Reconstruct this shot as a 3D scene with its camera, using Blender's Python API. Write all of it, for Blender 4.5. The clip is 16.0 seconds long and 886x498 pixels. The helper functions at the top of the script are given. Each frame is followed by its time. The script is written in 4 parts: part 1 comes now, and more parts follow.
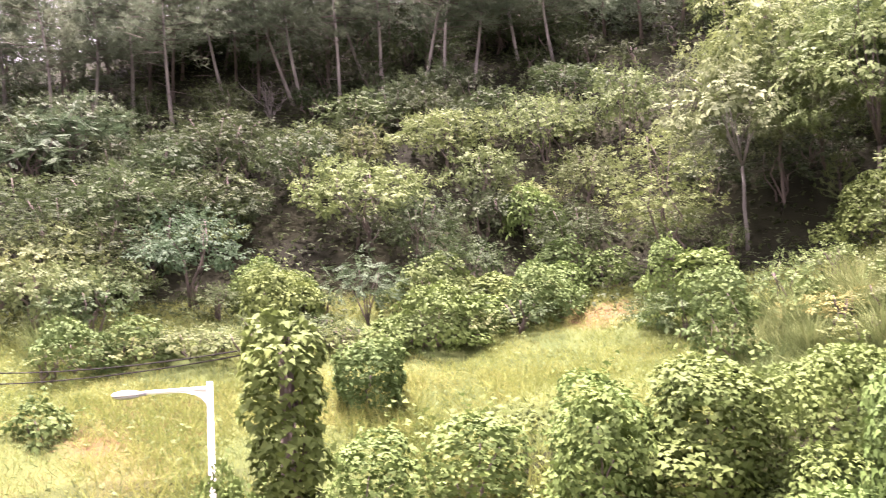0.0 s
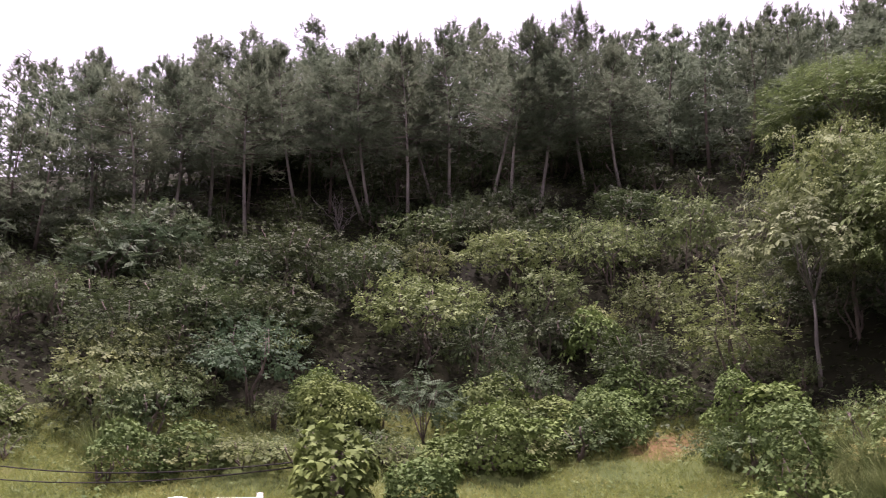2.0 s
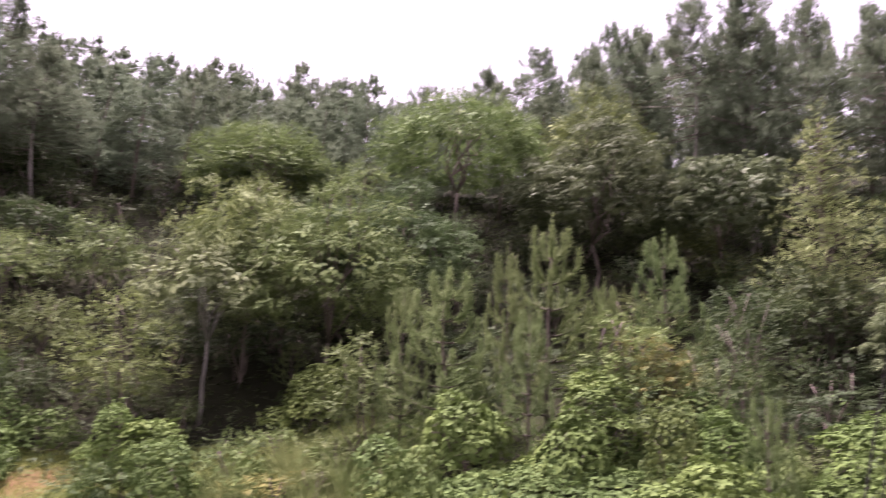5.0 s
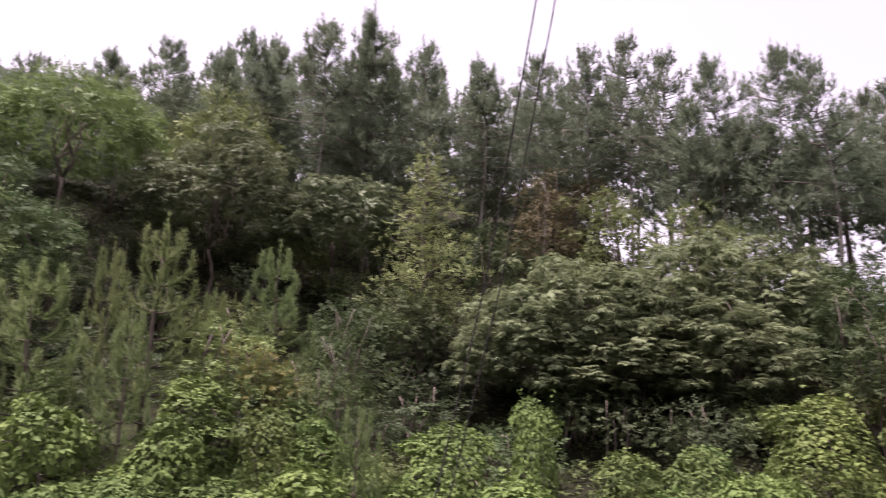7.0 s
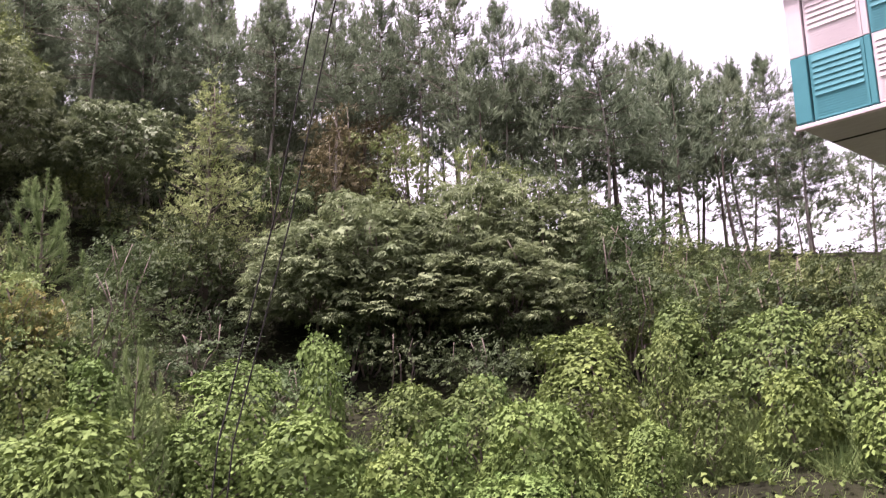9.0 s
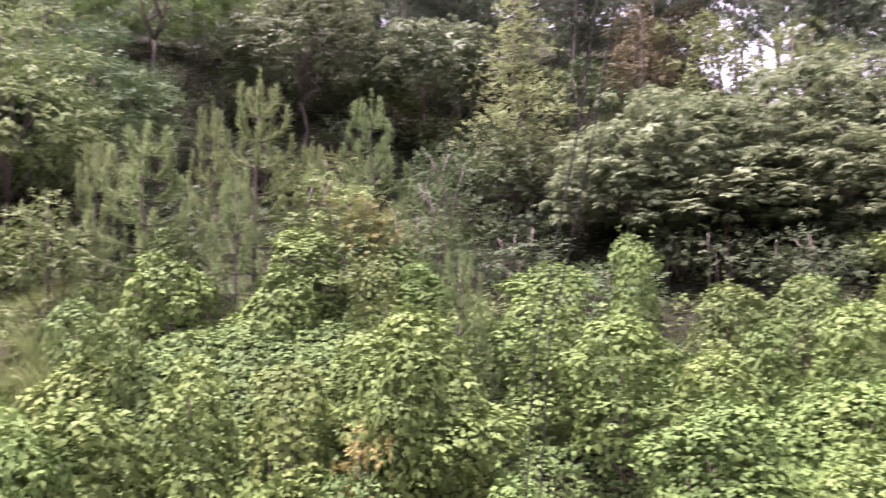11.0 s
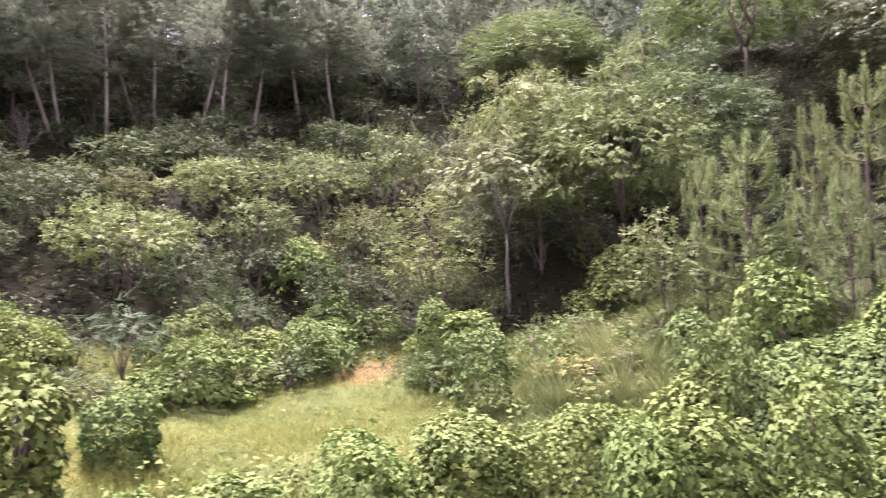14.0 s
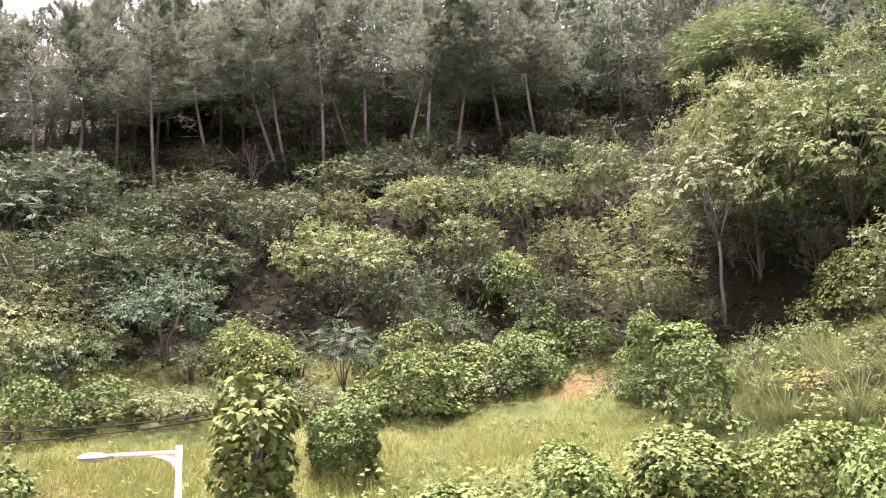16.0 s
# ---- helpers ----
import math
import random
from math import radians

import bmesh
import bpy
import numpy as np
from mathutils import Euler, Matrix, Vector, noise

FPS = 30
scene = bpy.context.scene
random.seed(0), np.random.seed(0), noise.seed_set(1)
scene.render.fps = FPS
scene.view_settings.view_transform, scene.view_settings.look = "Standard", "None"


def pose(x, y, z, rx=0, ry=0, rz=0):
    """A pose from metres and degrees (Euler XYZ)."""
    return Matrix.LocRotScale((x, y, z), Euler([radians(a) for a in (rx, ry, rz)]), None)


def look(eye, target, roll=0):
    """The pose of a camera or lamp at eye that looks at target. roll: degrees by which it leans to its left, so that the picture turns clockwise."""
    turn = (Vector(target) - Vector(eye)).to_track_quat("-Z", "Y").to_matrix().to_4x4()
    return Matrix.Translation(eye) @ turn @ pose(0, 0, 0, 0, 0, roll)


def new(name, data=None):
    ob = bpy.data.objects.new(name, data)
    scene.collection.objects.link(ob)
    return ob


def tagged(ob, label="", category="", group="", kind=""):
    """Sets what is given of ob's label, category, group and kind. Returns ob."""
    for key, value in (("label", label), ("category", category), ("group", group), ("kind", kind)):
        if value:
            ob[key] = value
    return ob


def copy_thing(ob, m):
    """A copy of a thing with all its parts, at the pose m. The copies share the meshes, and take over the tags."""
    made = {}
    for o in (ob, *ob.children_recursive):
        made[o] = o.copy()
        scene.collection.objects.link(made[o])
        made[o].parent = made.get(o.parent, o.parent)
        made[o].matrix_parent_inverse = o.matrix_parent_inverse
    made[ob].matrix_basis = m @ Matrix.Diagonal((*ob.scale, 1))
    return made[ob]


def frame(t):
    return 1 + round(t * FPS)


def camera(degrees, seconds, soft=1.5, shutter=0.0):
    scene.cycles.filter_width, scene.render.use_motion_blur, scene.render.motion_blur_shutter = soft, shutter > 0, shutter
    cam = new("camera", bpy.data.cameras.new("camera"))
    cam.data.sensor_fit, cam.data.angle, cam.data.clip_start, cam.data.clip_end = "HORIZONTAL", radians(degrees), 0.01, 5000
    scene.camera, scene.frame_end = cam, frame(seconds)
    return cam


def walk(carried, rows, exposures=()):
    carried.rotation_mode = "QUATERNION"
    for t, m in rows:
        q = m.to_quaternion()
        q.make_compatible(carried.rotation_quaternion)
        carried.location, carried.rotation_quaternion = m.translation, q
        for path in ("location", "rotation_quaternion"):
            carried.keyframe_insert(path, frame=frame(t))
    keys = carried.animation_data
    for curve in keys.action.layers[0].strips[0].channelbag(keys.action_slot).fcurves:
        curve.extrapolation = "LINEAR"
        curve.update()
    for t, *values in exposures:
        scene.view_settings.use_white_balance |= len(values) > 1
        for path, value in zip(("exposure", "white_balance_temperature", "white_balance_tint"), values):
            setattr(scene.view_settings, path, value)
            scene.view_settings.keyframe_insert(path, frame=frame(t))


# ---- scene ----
EYE = Vector((0.0, 0.0, 7.0))


def facing(yaw, pitch, lean):
    """A pose at the eye: degrees to the right of +y, upwards, and the lean."""
    a, b = radians(yaw), radians(pitch)
    way = Vector((math.sin(a) * math.cos(b), math.cos(a) * math.cos(b), math.sin(b)))
    return look(EYE, EYE + way * 10, lean)


cam = camera(55.8, 16.0, soft=1.05, shutter=0.45)
TURNS = [
    (0.0, -35.44, 2.73, -2.38),
    (0.5, -38.64, 3.89, -2.22),
    (1.0, -39.99, 7.31, -1.09),
    (1.5, -40.44, 10.89, -0.22),
    (2.0, -39.58, 10.87, 0.74),
    (2.5, -34.74, 10.83, 1.51),
    (3.0, -27.80, 11.95, 1.78),
    (3.5, -20.93, 12.58, 2.28),
    (4.0, -13.68, 12.64, 2.63),
    (4.5, -7.26, 13.06, 2.64),
    (5.0, 0.00, 14.35, 2.52),
    (5.2, 3.40, 15.02, 2.42),
    (6.2, 16.90, 15.70, 1.65),
    (7.3, 30.00, 15.27, 0.63),
    (7.5, 32.04, 14.70, 0.01),
    (8.0, 37.42, 13.80, -1.10),
    (8.2, 39.19, 13.57, -1.28),
    (8.8, 41.70, 12.20, -1.50),
    (9.5, 38.40, 8.60, -1.60),
    (10.3, 29.73, 5.74, -1.34),
    (10.5, 27.09, 5.46, -1.09),
    (11.0, 20.17, 5.02, -0.59),
    (11.5, 12.23, 4.24, -0.49),
    (12.0, 4.96, 3.39, -0.43),
    (12.5, -1.06, 3.79, -0.32),
    (13.0, -7.55, 4.98, -0.47),
    (13.5, -14.18, 5.92, -0.59),
    (14.0, -19.85, 6.14, -0.86),
    (14.5, -24.94, 6.60, -1.13),
    (15.0, -29.52, 7.54, -1.50),
    (15.5, -32.35, 7.63, -1.19),
    (16.0, -33.90, 7.24, -1.02),
]
walk(cam, [(t, facing(a, b, c)) for t, a, b, c in TURNS],
     exposures=[(0.0, 3.10, 6550, 48), (0.4, 2.72, 6550, 48), (0.8, 2.68, 6450, 49), (1.1, 2.48, 6400, 49), (1.5, 1.51, 6300, 50), (2.5, 1.52, 6300, 50), (3.5, 1.84, 6300, 50), (5.2, 1.98, 6380, 50), (7.4, 1.47, 6400, 40), (8.2, 1.68, 6400, 39), (10.3, 2.42, 6270, 50), (11.5, 2.75, 6025, 55), (12.5, 3.13, 5820, 60), (14.0, 2.74, 6240, 52), (16.0, 2.68, 6420, 50)])

# ---- light: a bright overcast sky ----
world = bpy.data.worlds.new("overcast")
scene.world = world
world.use_nodes = True
wn = world.node_tree.nodes
wl = world.node_tree.links
sky = wn.new("ShaderNodeTexSky")
sky.sky_type = 'NISHITA'
sky.sun_disc = False
sky.sun_elevation = radians(77)
sky.sun_rotation = radians(-63)
sky.dust_density = 4.0
pale = wn.new("ShaderNodeHueSaturation")
pale.inputs["Saturation"].default_value = 0.08
wl.new(sky.outputs[0], pale.inputs["Color"])
wl.new(pale.outputs[0], wn["Background"].inputs["Color"])
wn["Background"].inputs["Strength"].default_value = 0.105
sun_data = bpy.data.lights.new("sun", 'SUN')
sun_data.energy = 5.0
sun_data.angle = radians(14)
sun_data.color = (1.0, 0.96, 0.88)
sun = new("sun", sun_data)
sun.matrix_world = look((-12, 6, 60), (0, 0, 0))


# ---- materials ----
def nodes_of(name):
    m = bpy.data.materials.new(name)
    m.use_nodes = True
    n, l = m.node_tree.nodes, m.node_tree.links
    return m, n, l, n["Principled BSDF"]


def ramp(n, stops):
    r = n.new("ShaderNodeValToRGB")
    e = r.color_ramp.elements
    while len(e) < len(stops):
        e.new(0.5)
    for k, (p, c) in zip(e, stops):
        k.position, k.color = p, (*c, 1)
    return r


def leaf_material(name, dark, mid, pale_c, see=0.24, rough=0.5, patch=0.9, gloss=0.08, spread=0.36):
    """Leaves: each leaf its own tone, patches of older and younger growth."""
    m, n, l, b = nodes_of(name)
    geo, obj = n.new("ShaderNodeNewGeometry"), n.new("ShaderNodeObjectInfo")
    noi = n.new("ShaderNodeTexNoise")
    noi.inputs["Scale"].default_value = patch
    noi.inputs["Detail"].default_value = 3
    l.new(geo.outputs["Position"], noi.inputs["Vector"])
    a = n.new("ShaderNodeMath")
    a.operation = 'MULTIPLY_ADD'
    a.inputs[1].default_value = spread
    l.new(geo.outputs["Random Per Island"], a.inputs[0])
    s = n.new("ShaderNodeMath")
    s.operation = 'MULTIPLY_ADD'
    s.inputs[1].default_value = 0.9
    s.inputs[2].default_value = -0.1
    l.new(noi.outputs[0], s.inputs[0])
    l.new(s.outputs[0], a.inputs[2])
    r = ramp(n, [(0.12, dark), (0.5, mid), (0.95, pale_c)])
    l.new(a.outputs[0], r.inputs[0])
    h = n.new("ShaderNodeHueSaturation")
    mr = n.new("ShaderNodeMapRange")
    mr.inputs["To Min"].default_value, mr.inputs["To Max"].default_value = 0.485, 0.515
    l.new(obj.outputs["Random"], mr.inputs["Value"])
    l.new(mr.outputs[0], h.inputs["Hue"])
    l.new(r.outputs[0], h.inputs["Color"])
    l.new(h.outputs[0], b.inputs["Base Color"])
    b.inputs["Roughness"].default_value = rough + 0.15
    b.inputs["Specular IOR Level"].default_value = gloss
    t = n.new("ShaderNodeBsdfTranslucent")
    l.new(h.outputs[0], t.inputs["Color"])
    mix = n.new("ShaderNodeMixShader")
    mix.inputs[0].default_value = see
    l.new(b.outputs[0], mix.inputs[1])
    l.new(t.outputs[0], mix.inputs[2])
    l.new(mix.outputs[0], n["Material Output"].inputs["Surface"])
    return m


def rough_material(name, c0, c1, scale=6.0, stretch=(1, 1, 1), rough=0.85, bump=0.4, metal=0.0, detail=5, shine=0.3):
    """Bark, soil, paint: two tones of noise and a little relief."""
    m, n, l, b = nodes_of(name)
    coord, mp, noi, fine = (n.new("ShaderNode" + k) for k in ("TexCoord", "Mapping", "TexNoise", "TexNoise"))
    mp.inputs["Scale"].default_value = stretch
    l.new(coord.outputs["Object"], mp.inputs["Vector"])
    noi.inputs["Scale"].default_value, noi.inputs["Detail"].default_value = scale, detail
    fine.inputs["Scale"].default_value = scale * 9
    l.new(mp.outputs[0], noi.inputs["Vector"])
    l.new(mp.outputs[0], fine.inputs["Vector"])
    r = ramp(n, [(0.3, c0), (0.7, c1)])
    l.new(noi.outputs[0], r.inputs[0])
    l.new(r.outputs[0], b.inputs["Base Color"])
    bp = n.new("ShaderNodeBump")
    bp.inputs["Strength"].default_value, bp.inputs["Distance"].default_value = bump, 0.02
    l.new(fine.outputs[0], bp.inputs["Height"])
    l.new(bp.outputs[0], b.inputs["Normal"])
    b.inputs["Roughness"].default_value, b.inputs["Metallic"].default_value = rough, metal
    b.inputs["Specular IOR Level"].default_value = shine
    return m


LEAF = {
    "bright": leaf_material("kudzu_leaf", (0.042, 0.068, 0.019), (0.092, 0.138, 0.036), (0.146, 0.19, 0.05), 0.2, 0.55, 0.7, 0.1, 0.22),
    "mid": leaf_material("vine_leaf", (0.034, 0.056, 0.017), (0.075, 0.112, 0.033), (0.134, 0.172, 0.05), 0.2, 0.55, 0.9, 0.08, 0.24),
    "light": leaf_material("pale_leaf", (0.05, 0.073, 0.025), (0.112, 0.149, 0.052), (0.188, 0.226, 0.082)),
    "olive": leaf_material("olive_leaf", (0.045, 0.063, 0.024), (0.092, 0.121, 0.045), (0.15, 0.18, 0.067)),
    "yellow": leaf_material("yellowing_leaf", (0.05, 0.077, 0.026), (0.106, 0.15, 0.051), (0.176, 0.22, 0.078)),
    "green": leaf_material("green_leaf", (0.03, 0.05, 0.019), (0.056, 0.085, 0.033), (0.1, 0.135, 0.052)),
    # filler shrubs: shade between the bushes is put into this leaf colour
    "dark": leaf_material("shade_dark_leaf", (0.020, 0.031, 0.014), (0.041, 0.058, 0.026), (0.070, 0.092, 0.041)),
    "deep": leaf_material("deep_green_leaf", (0.018, 0.03, 0.012), (0.038, 0.057, 0.022), (0.074, 0.1, 0.039)),
    "airy": leaf_material("thin_leaf", (0.056, 0.071, 0.033), (0.12, 0.142, 0.062), (0.2, 0.22, 0.1)),
    "teal": leaf_material("bluish_leaf", (0.026, 0.046, 0.023), (0.052, 0.084, 0.042), (0.092, 0.132, 0.066)),
    "silver": leaf_material("silvery_leaf", (0.042, 0.06, 0.028), (0.084, 0.11, 0.054), (0.148, 0.175, 0.094), 0.25, 0.4),
    "chestnut": leaf_material("chestnut_leaf", (0.052, 0.07, 0.034), (0.108, 0.138, 0.066), (0.182, 0.216, 0.106), 0.3, 0.45),
    "brown": leaf_material("browning_leaf", (0.042, 0.04, 0.02), (0.082, 0.074, 0.036), (0.13, 0.115, 0.056)),
    "orange": leaf_material("autumn_leaf", (0.07, 0.082, 0.026), (0.15, 0.15, 0.046), (0.24, 0.21, 0.066)),
    "tan": leaf_material("tan_leaf", (0.12, 0.138, 0.052), (0.215, 0.245, 0.1), (0.3, 0.325, 0.15)),
}
NEEDLE = leaf_material("pine_needles", (0.058, 0.082, 0.05), (0.114, 0.146, 0.09), (0.172, 0.206, 0.134), 0.36, 0.7, 0.5, 0.1)
YOUNG_NEEDLE = leaf_material("young_pine_needles", (0.066, 0.098, 0.036), (0.132, 0.176, 0.068), (0.21, 0.25, 0.11), 0.38, 0.7, 0.8, 0.12)
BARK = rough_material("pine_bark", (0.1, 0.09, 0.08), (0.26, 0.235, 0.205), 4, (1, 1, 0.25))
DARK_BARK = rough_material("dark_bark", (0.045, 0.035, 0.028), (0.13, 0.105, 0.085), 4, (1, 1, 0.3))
PALE_BARK = rough_material("pale_bark", (0.1, 0.092, 0.082), (0.2, 0.182, 0.16), 4, (1, 1, 0.3))
GRASS = leaf_material("meadow_grass", (0.105, 0.15, 0.038), (0.178, 0.214, 0.058), (0.265, 0.255, 0.09), 0.4, 0.7, 0.5, 0.08, 0.34)
STRAW = leaf_material("dry_grass", (0.13, 0.11, 0.04), (0.22, 0.175, 0.07), (0.31, 0.25, 0.11), 0.35, 0.7, 0.6, 0.08, 0.3)
REED = leaf_material("tall_grass", (0.05, 0.078, 0.026), (0.1, 0.136, 0.046), (0.18, 0.195, 0.08), 0.3, 0.6, 0.6)
WHITE = rough_material("white_enamel", (0.74, 0.73, 0.72), (0.82, 0.81, 0.8), 3, rough=0.4, bump=0.05)
LENS = rough_material("lamp_glass", (0.3, 0.3, 0.31), (0.4, 0.4, 0.41), 3, rough=0.25, bump=0.02)
CABLE = rough_material("black_cable", (0.02, 0.019, 0.018), (0.04, 0.038, 0.035), 8, rough=0.95, shine=0.05)
PINK_WHITE = rough_material("white_cladding", (0.42, 0.36, 0.37), (0.5, 0.435, 0.445), 2, rough=0.55, bump=0.08)
TEAL_PAINT = rough_material("teal_cladding", (0.026, 0.16, 0.18), (0.038, 0.195, 0.215), 2, rough=0.55, bump=0.08)
SOFFIT = rough_material("grey_soffit", (0.28, 0.27, 0.25), (0.36, 0.35, 0.33), 1.5, rough=0.8)
PLASTER = rough_material("plaster", (0.5, 0.48, 0.45), (0.6, 0.58, 0.55), 1.2)


def ground_material():
    """Leaf litter and soil, painted near black for the shade of the trees, with turf and two bare orange patches of
    clay.
    """
    m, n, l, b = nodes_of("hillside")
    geo = n.new("ShaderNodeNewGeometry")
    noi, fine = n.new("ShaderNodeTexNoise"), n.new("ShaderNodeTexNoise")
    noi.inputs["Scale"].default_value, noi.inputs["Detail"].default_value = 0.35, 6
    fine.inputs["Scale"].default_value, fine.inputs["Detail"].default_value = 9, 4
    for k in (noi, fine):
        l.new(geo.outputs["Position"], k.inputs["Vector"])
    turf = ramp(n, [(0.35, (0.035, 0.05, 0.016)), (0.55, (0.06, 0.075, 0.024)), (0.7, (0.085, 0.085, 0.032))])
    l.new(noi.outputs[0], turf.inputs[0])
    # litter colour far below real litter: the canopy's shade is painted in
    shade_litter = ramp(n, [(0.3, (0.008, 0.0085, 0.005)), (0.7, (0.017, 0.018, 0.009))])
    l.new(noi.outputs[0], shade_litter.inputs[0])
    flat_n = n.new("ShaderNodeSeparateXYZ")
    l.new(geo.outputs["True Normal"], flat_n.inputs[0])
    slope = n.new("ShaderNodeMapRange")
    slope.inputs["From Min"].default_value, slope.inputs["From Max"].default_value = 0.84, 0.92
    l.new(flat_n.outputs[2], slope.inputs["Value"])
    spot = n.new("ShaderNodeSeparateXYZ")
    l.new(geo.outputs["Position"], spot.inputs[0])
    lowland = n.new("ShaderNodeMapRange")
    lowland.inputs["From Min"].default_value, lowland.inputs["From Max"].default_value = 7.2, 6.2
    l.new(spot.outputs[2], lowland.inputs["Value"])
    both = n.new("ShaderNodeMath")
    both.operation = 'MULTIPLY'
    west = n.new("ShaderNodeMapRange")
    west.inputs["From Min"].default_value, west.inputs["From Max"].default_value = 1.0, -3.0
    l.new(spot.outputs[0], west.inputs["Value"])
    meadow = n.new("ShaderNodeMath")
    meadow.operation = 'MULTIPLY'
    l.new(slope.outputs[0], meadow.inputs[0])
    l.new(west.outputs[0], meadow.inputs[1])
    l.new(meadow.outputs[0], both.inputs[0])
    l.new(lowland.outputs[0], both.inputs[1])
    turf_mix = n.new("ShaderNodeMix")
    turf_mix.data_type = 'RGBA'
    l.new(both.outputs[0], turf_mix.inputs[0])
    l.new(shade_litter.outputs[0], turf_mix.inputs[6])
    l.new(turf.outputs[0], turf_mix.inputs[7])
    colour = turf_mix.outputs[2]
    for x, y, size in ((-11.1, 23.0, 0.9), (-15.8, 9.8, 0.6), (-10.5, 23.9, 0.7)):
        d = n.new("ShaderNodeVectorMath")
        d.operation = 'DISTANCE'
        flat = n.new("ShaderNodeVectorMath")
        flat.operation = 'MULTIPLY'
        flat.inputs[1].default_value = (1, 1, 0)
        l.new(geo.outputs["Position"], flat.inputs[0])
        l.new(flat.outputs[0], d.inputs[0])
        d.inputs[1].default_value = (x, y, 0)
        wob = n.new("ShaderNodeMath")
        wob.operation = 'MULTIPLY_ADD'
        wob.inputs[1].default_value = 2.4
        l.new(fine.outputs[0], wob.inputs[0])
        l.new(d.outputs["Value"], wob.inputs[2])
        mr = n.new("ShaderNodeMapRange")
        mr.inputs["From Min"].default_value, mr.inputs["From Max"].default_value = size + 1.5, size + 0.7
        l.new(wob.outputs[0], mr.inputs["Value"])
        mx = n.new("ShaderNodeMix")
        mx.data_type = 'RGBA'
        l.new(mr.outputs[0], mx.inputs[0])
        l.new(colour, mx.inputs[6])
        mx.inputs[7].default_value = (0.095, 0.06, 0.029, 1)
        colour = mx.outputs[2]
    l.new(colour, b.inputs["Base Color"])
    bp = n.new("ShaderNodeBump")
    bp.inputs["Strength"].default_value, bp.inputs["Distance"].default_value = 0.6, 0.06
    l.new(fine.outputs[0], bp.inputs["Height"])
    l.new(bp.outputs[0], b.inputs["Normal"])
    b.inputs["Roughness"].default_value = 0.95
    b.inputs["Specular IOR Level"].default_value = 0.04
    return m


# ---- mesh tools ----
def mesh_of(name, verts, tris, mat, smooth=False):
    me = bpy.data.meshes.new(name)
    verts, tris = np.asarray(verts, dtype=np.float32), np.asarray(tris, dtype=np.int32)
    me.vertices.add(len(verts))
    me.vertices.foreach_set("co", verts.ravel())
    me.loops.add(tris.size)
    me.loops.foreach_set("vertex_index", tris.ravel())
    me.polygons.add(len(tris))
    me.polygons.foreach_set("loop_start", np.arange(0, tris.size, 3, dtype=np.int32))
    if smooth:
        me.polygons.foreach_set("use_smooth", np.ones(len(tris), dtype=bool))
    me.update(calc_edges=True)
    me.materials.append(mat)
    return me


def joined(pieces):
    vs, fs, k = [], [], 0
    for v, f in pieces:
        vs.append(v)
        fs.append(np.asarray(f) + k)
        k += len(v)
    return np.concatenate(vs), np.concatenate(fs)


def unit(v):
    return v / np.maximum(np.linalg.norm(v, axis=-1, keepdims=True), 1e-9)


def scatter(template, pos, way, up, size):
    """Copies of a small leaf shape (verts, tris) at pos, pointing along way with its face towards up."""
    tv, tf = template
    way = unit(way)
    side = unit(np.cross(up, way))
    face = np.cross(way, side)
    size = np.asarray(size).reshape(-1, 1, 1)
    v = pos[:, None] + size * (tv[None, :, 0:1] * way[:, None] + tv[None, :, 1:2] * side[:, None] + tv[None, :, 2:3] * face[:, None])
    f = tf[None] + (np.arange(len(pos)) * len(tv))[:, None, None]
    return v.reshape(-1, 3), f.reshape(-1, 3)


def tube(points, radii, sides=6):
    """A round, tapered stem along a line of points."""
    points, radii = np.asarray(points, float), np.asarray(radii, float)
    along = unit(np.gradient(points, axis=0))
    ref = np.where(np.abs(along[:, 2:3]) > 0.9, np.array([[1.0, 0, 0]]), np.array([[0, 0, 1.0]]))
    a = unit(np.cross(along, ref))
    b = np.cross(along, a)
    ang = np.arange(sides) * 2 * np.pi / sides
    v = points[:, None] + radii[:, None, None] * (np.cos(ang)[None, :, None] * a[:, None] + np.sin(ang)[None, :, None] * b[:, None])
    f = []
    for i in range(len(points) - 1):
        for j in range(sides):
            p, q = i * sides + j, i * sides + (j + 1) % sides
            f += [(p, q, q + sides), (p, q + sides, p + sides)]
    top = (len(points) - 1) * sides
    f += [(top, top + j, top + j + 1) for j in range(1, sides - 1)]
    f += [(0, j + 1, j) for j in range(1, sides - 1)]
    return v.reshape(-1, 3), np.array(f)


def part(name, me, parent, label=""):
    ob = new(name, me)
    ob.parent = parent
    return tagged(ob, label)


# ---- leaf shapes: along, across, out ----
def kite(ax, ay, turn, length, wide, droop=0.25, lift=0.0):
    c, s = math.cos(turn), math.sin(turn)
    pts = [(0, 0, 0), (0.45, 0.5 * wide, -0.05), (1, 0, -droop), (0.45, -0.5 * wide, -0.05)]
    v = np.array([(ax + length * (c * x - s * y), ay + length * (s * x + c * y), lift + z * length) for x, y, z in pts])
    return v, np.array([(0, 2, 1), (0, 3, 2)])


RIM = [(0.2, 0.6), (0.48, 0.3), (1.0, 0.0), (0.48, -0.3), (0.2, -0.6)]
LOBED = (np.array([(-0.08, 0, 0)] + [(x - 0.1, y, 0.05 - 0.2 * x * x - 0.22 * y * y) for x, y in RIM]), np.array([(0, i, i + 1) for i in range(1, len(RIM))]))
SPRAY = joined([kite(0.12 + 0.2 * i, 0, (0.85 if i % 2 else -0.85), 0.42, 0.42, 0.3) for i in range(4)] + [kite(0.85, 0, 0, 0.42, 0.4)])
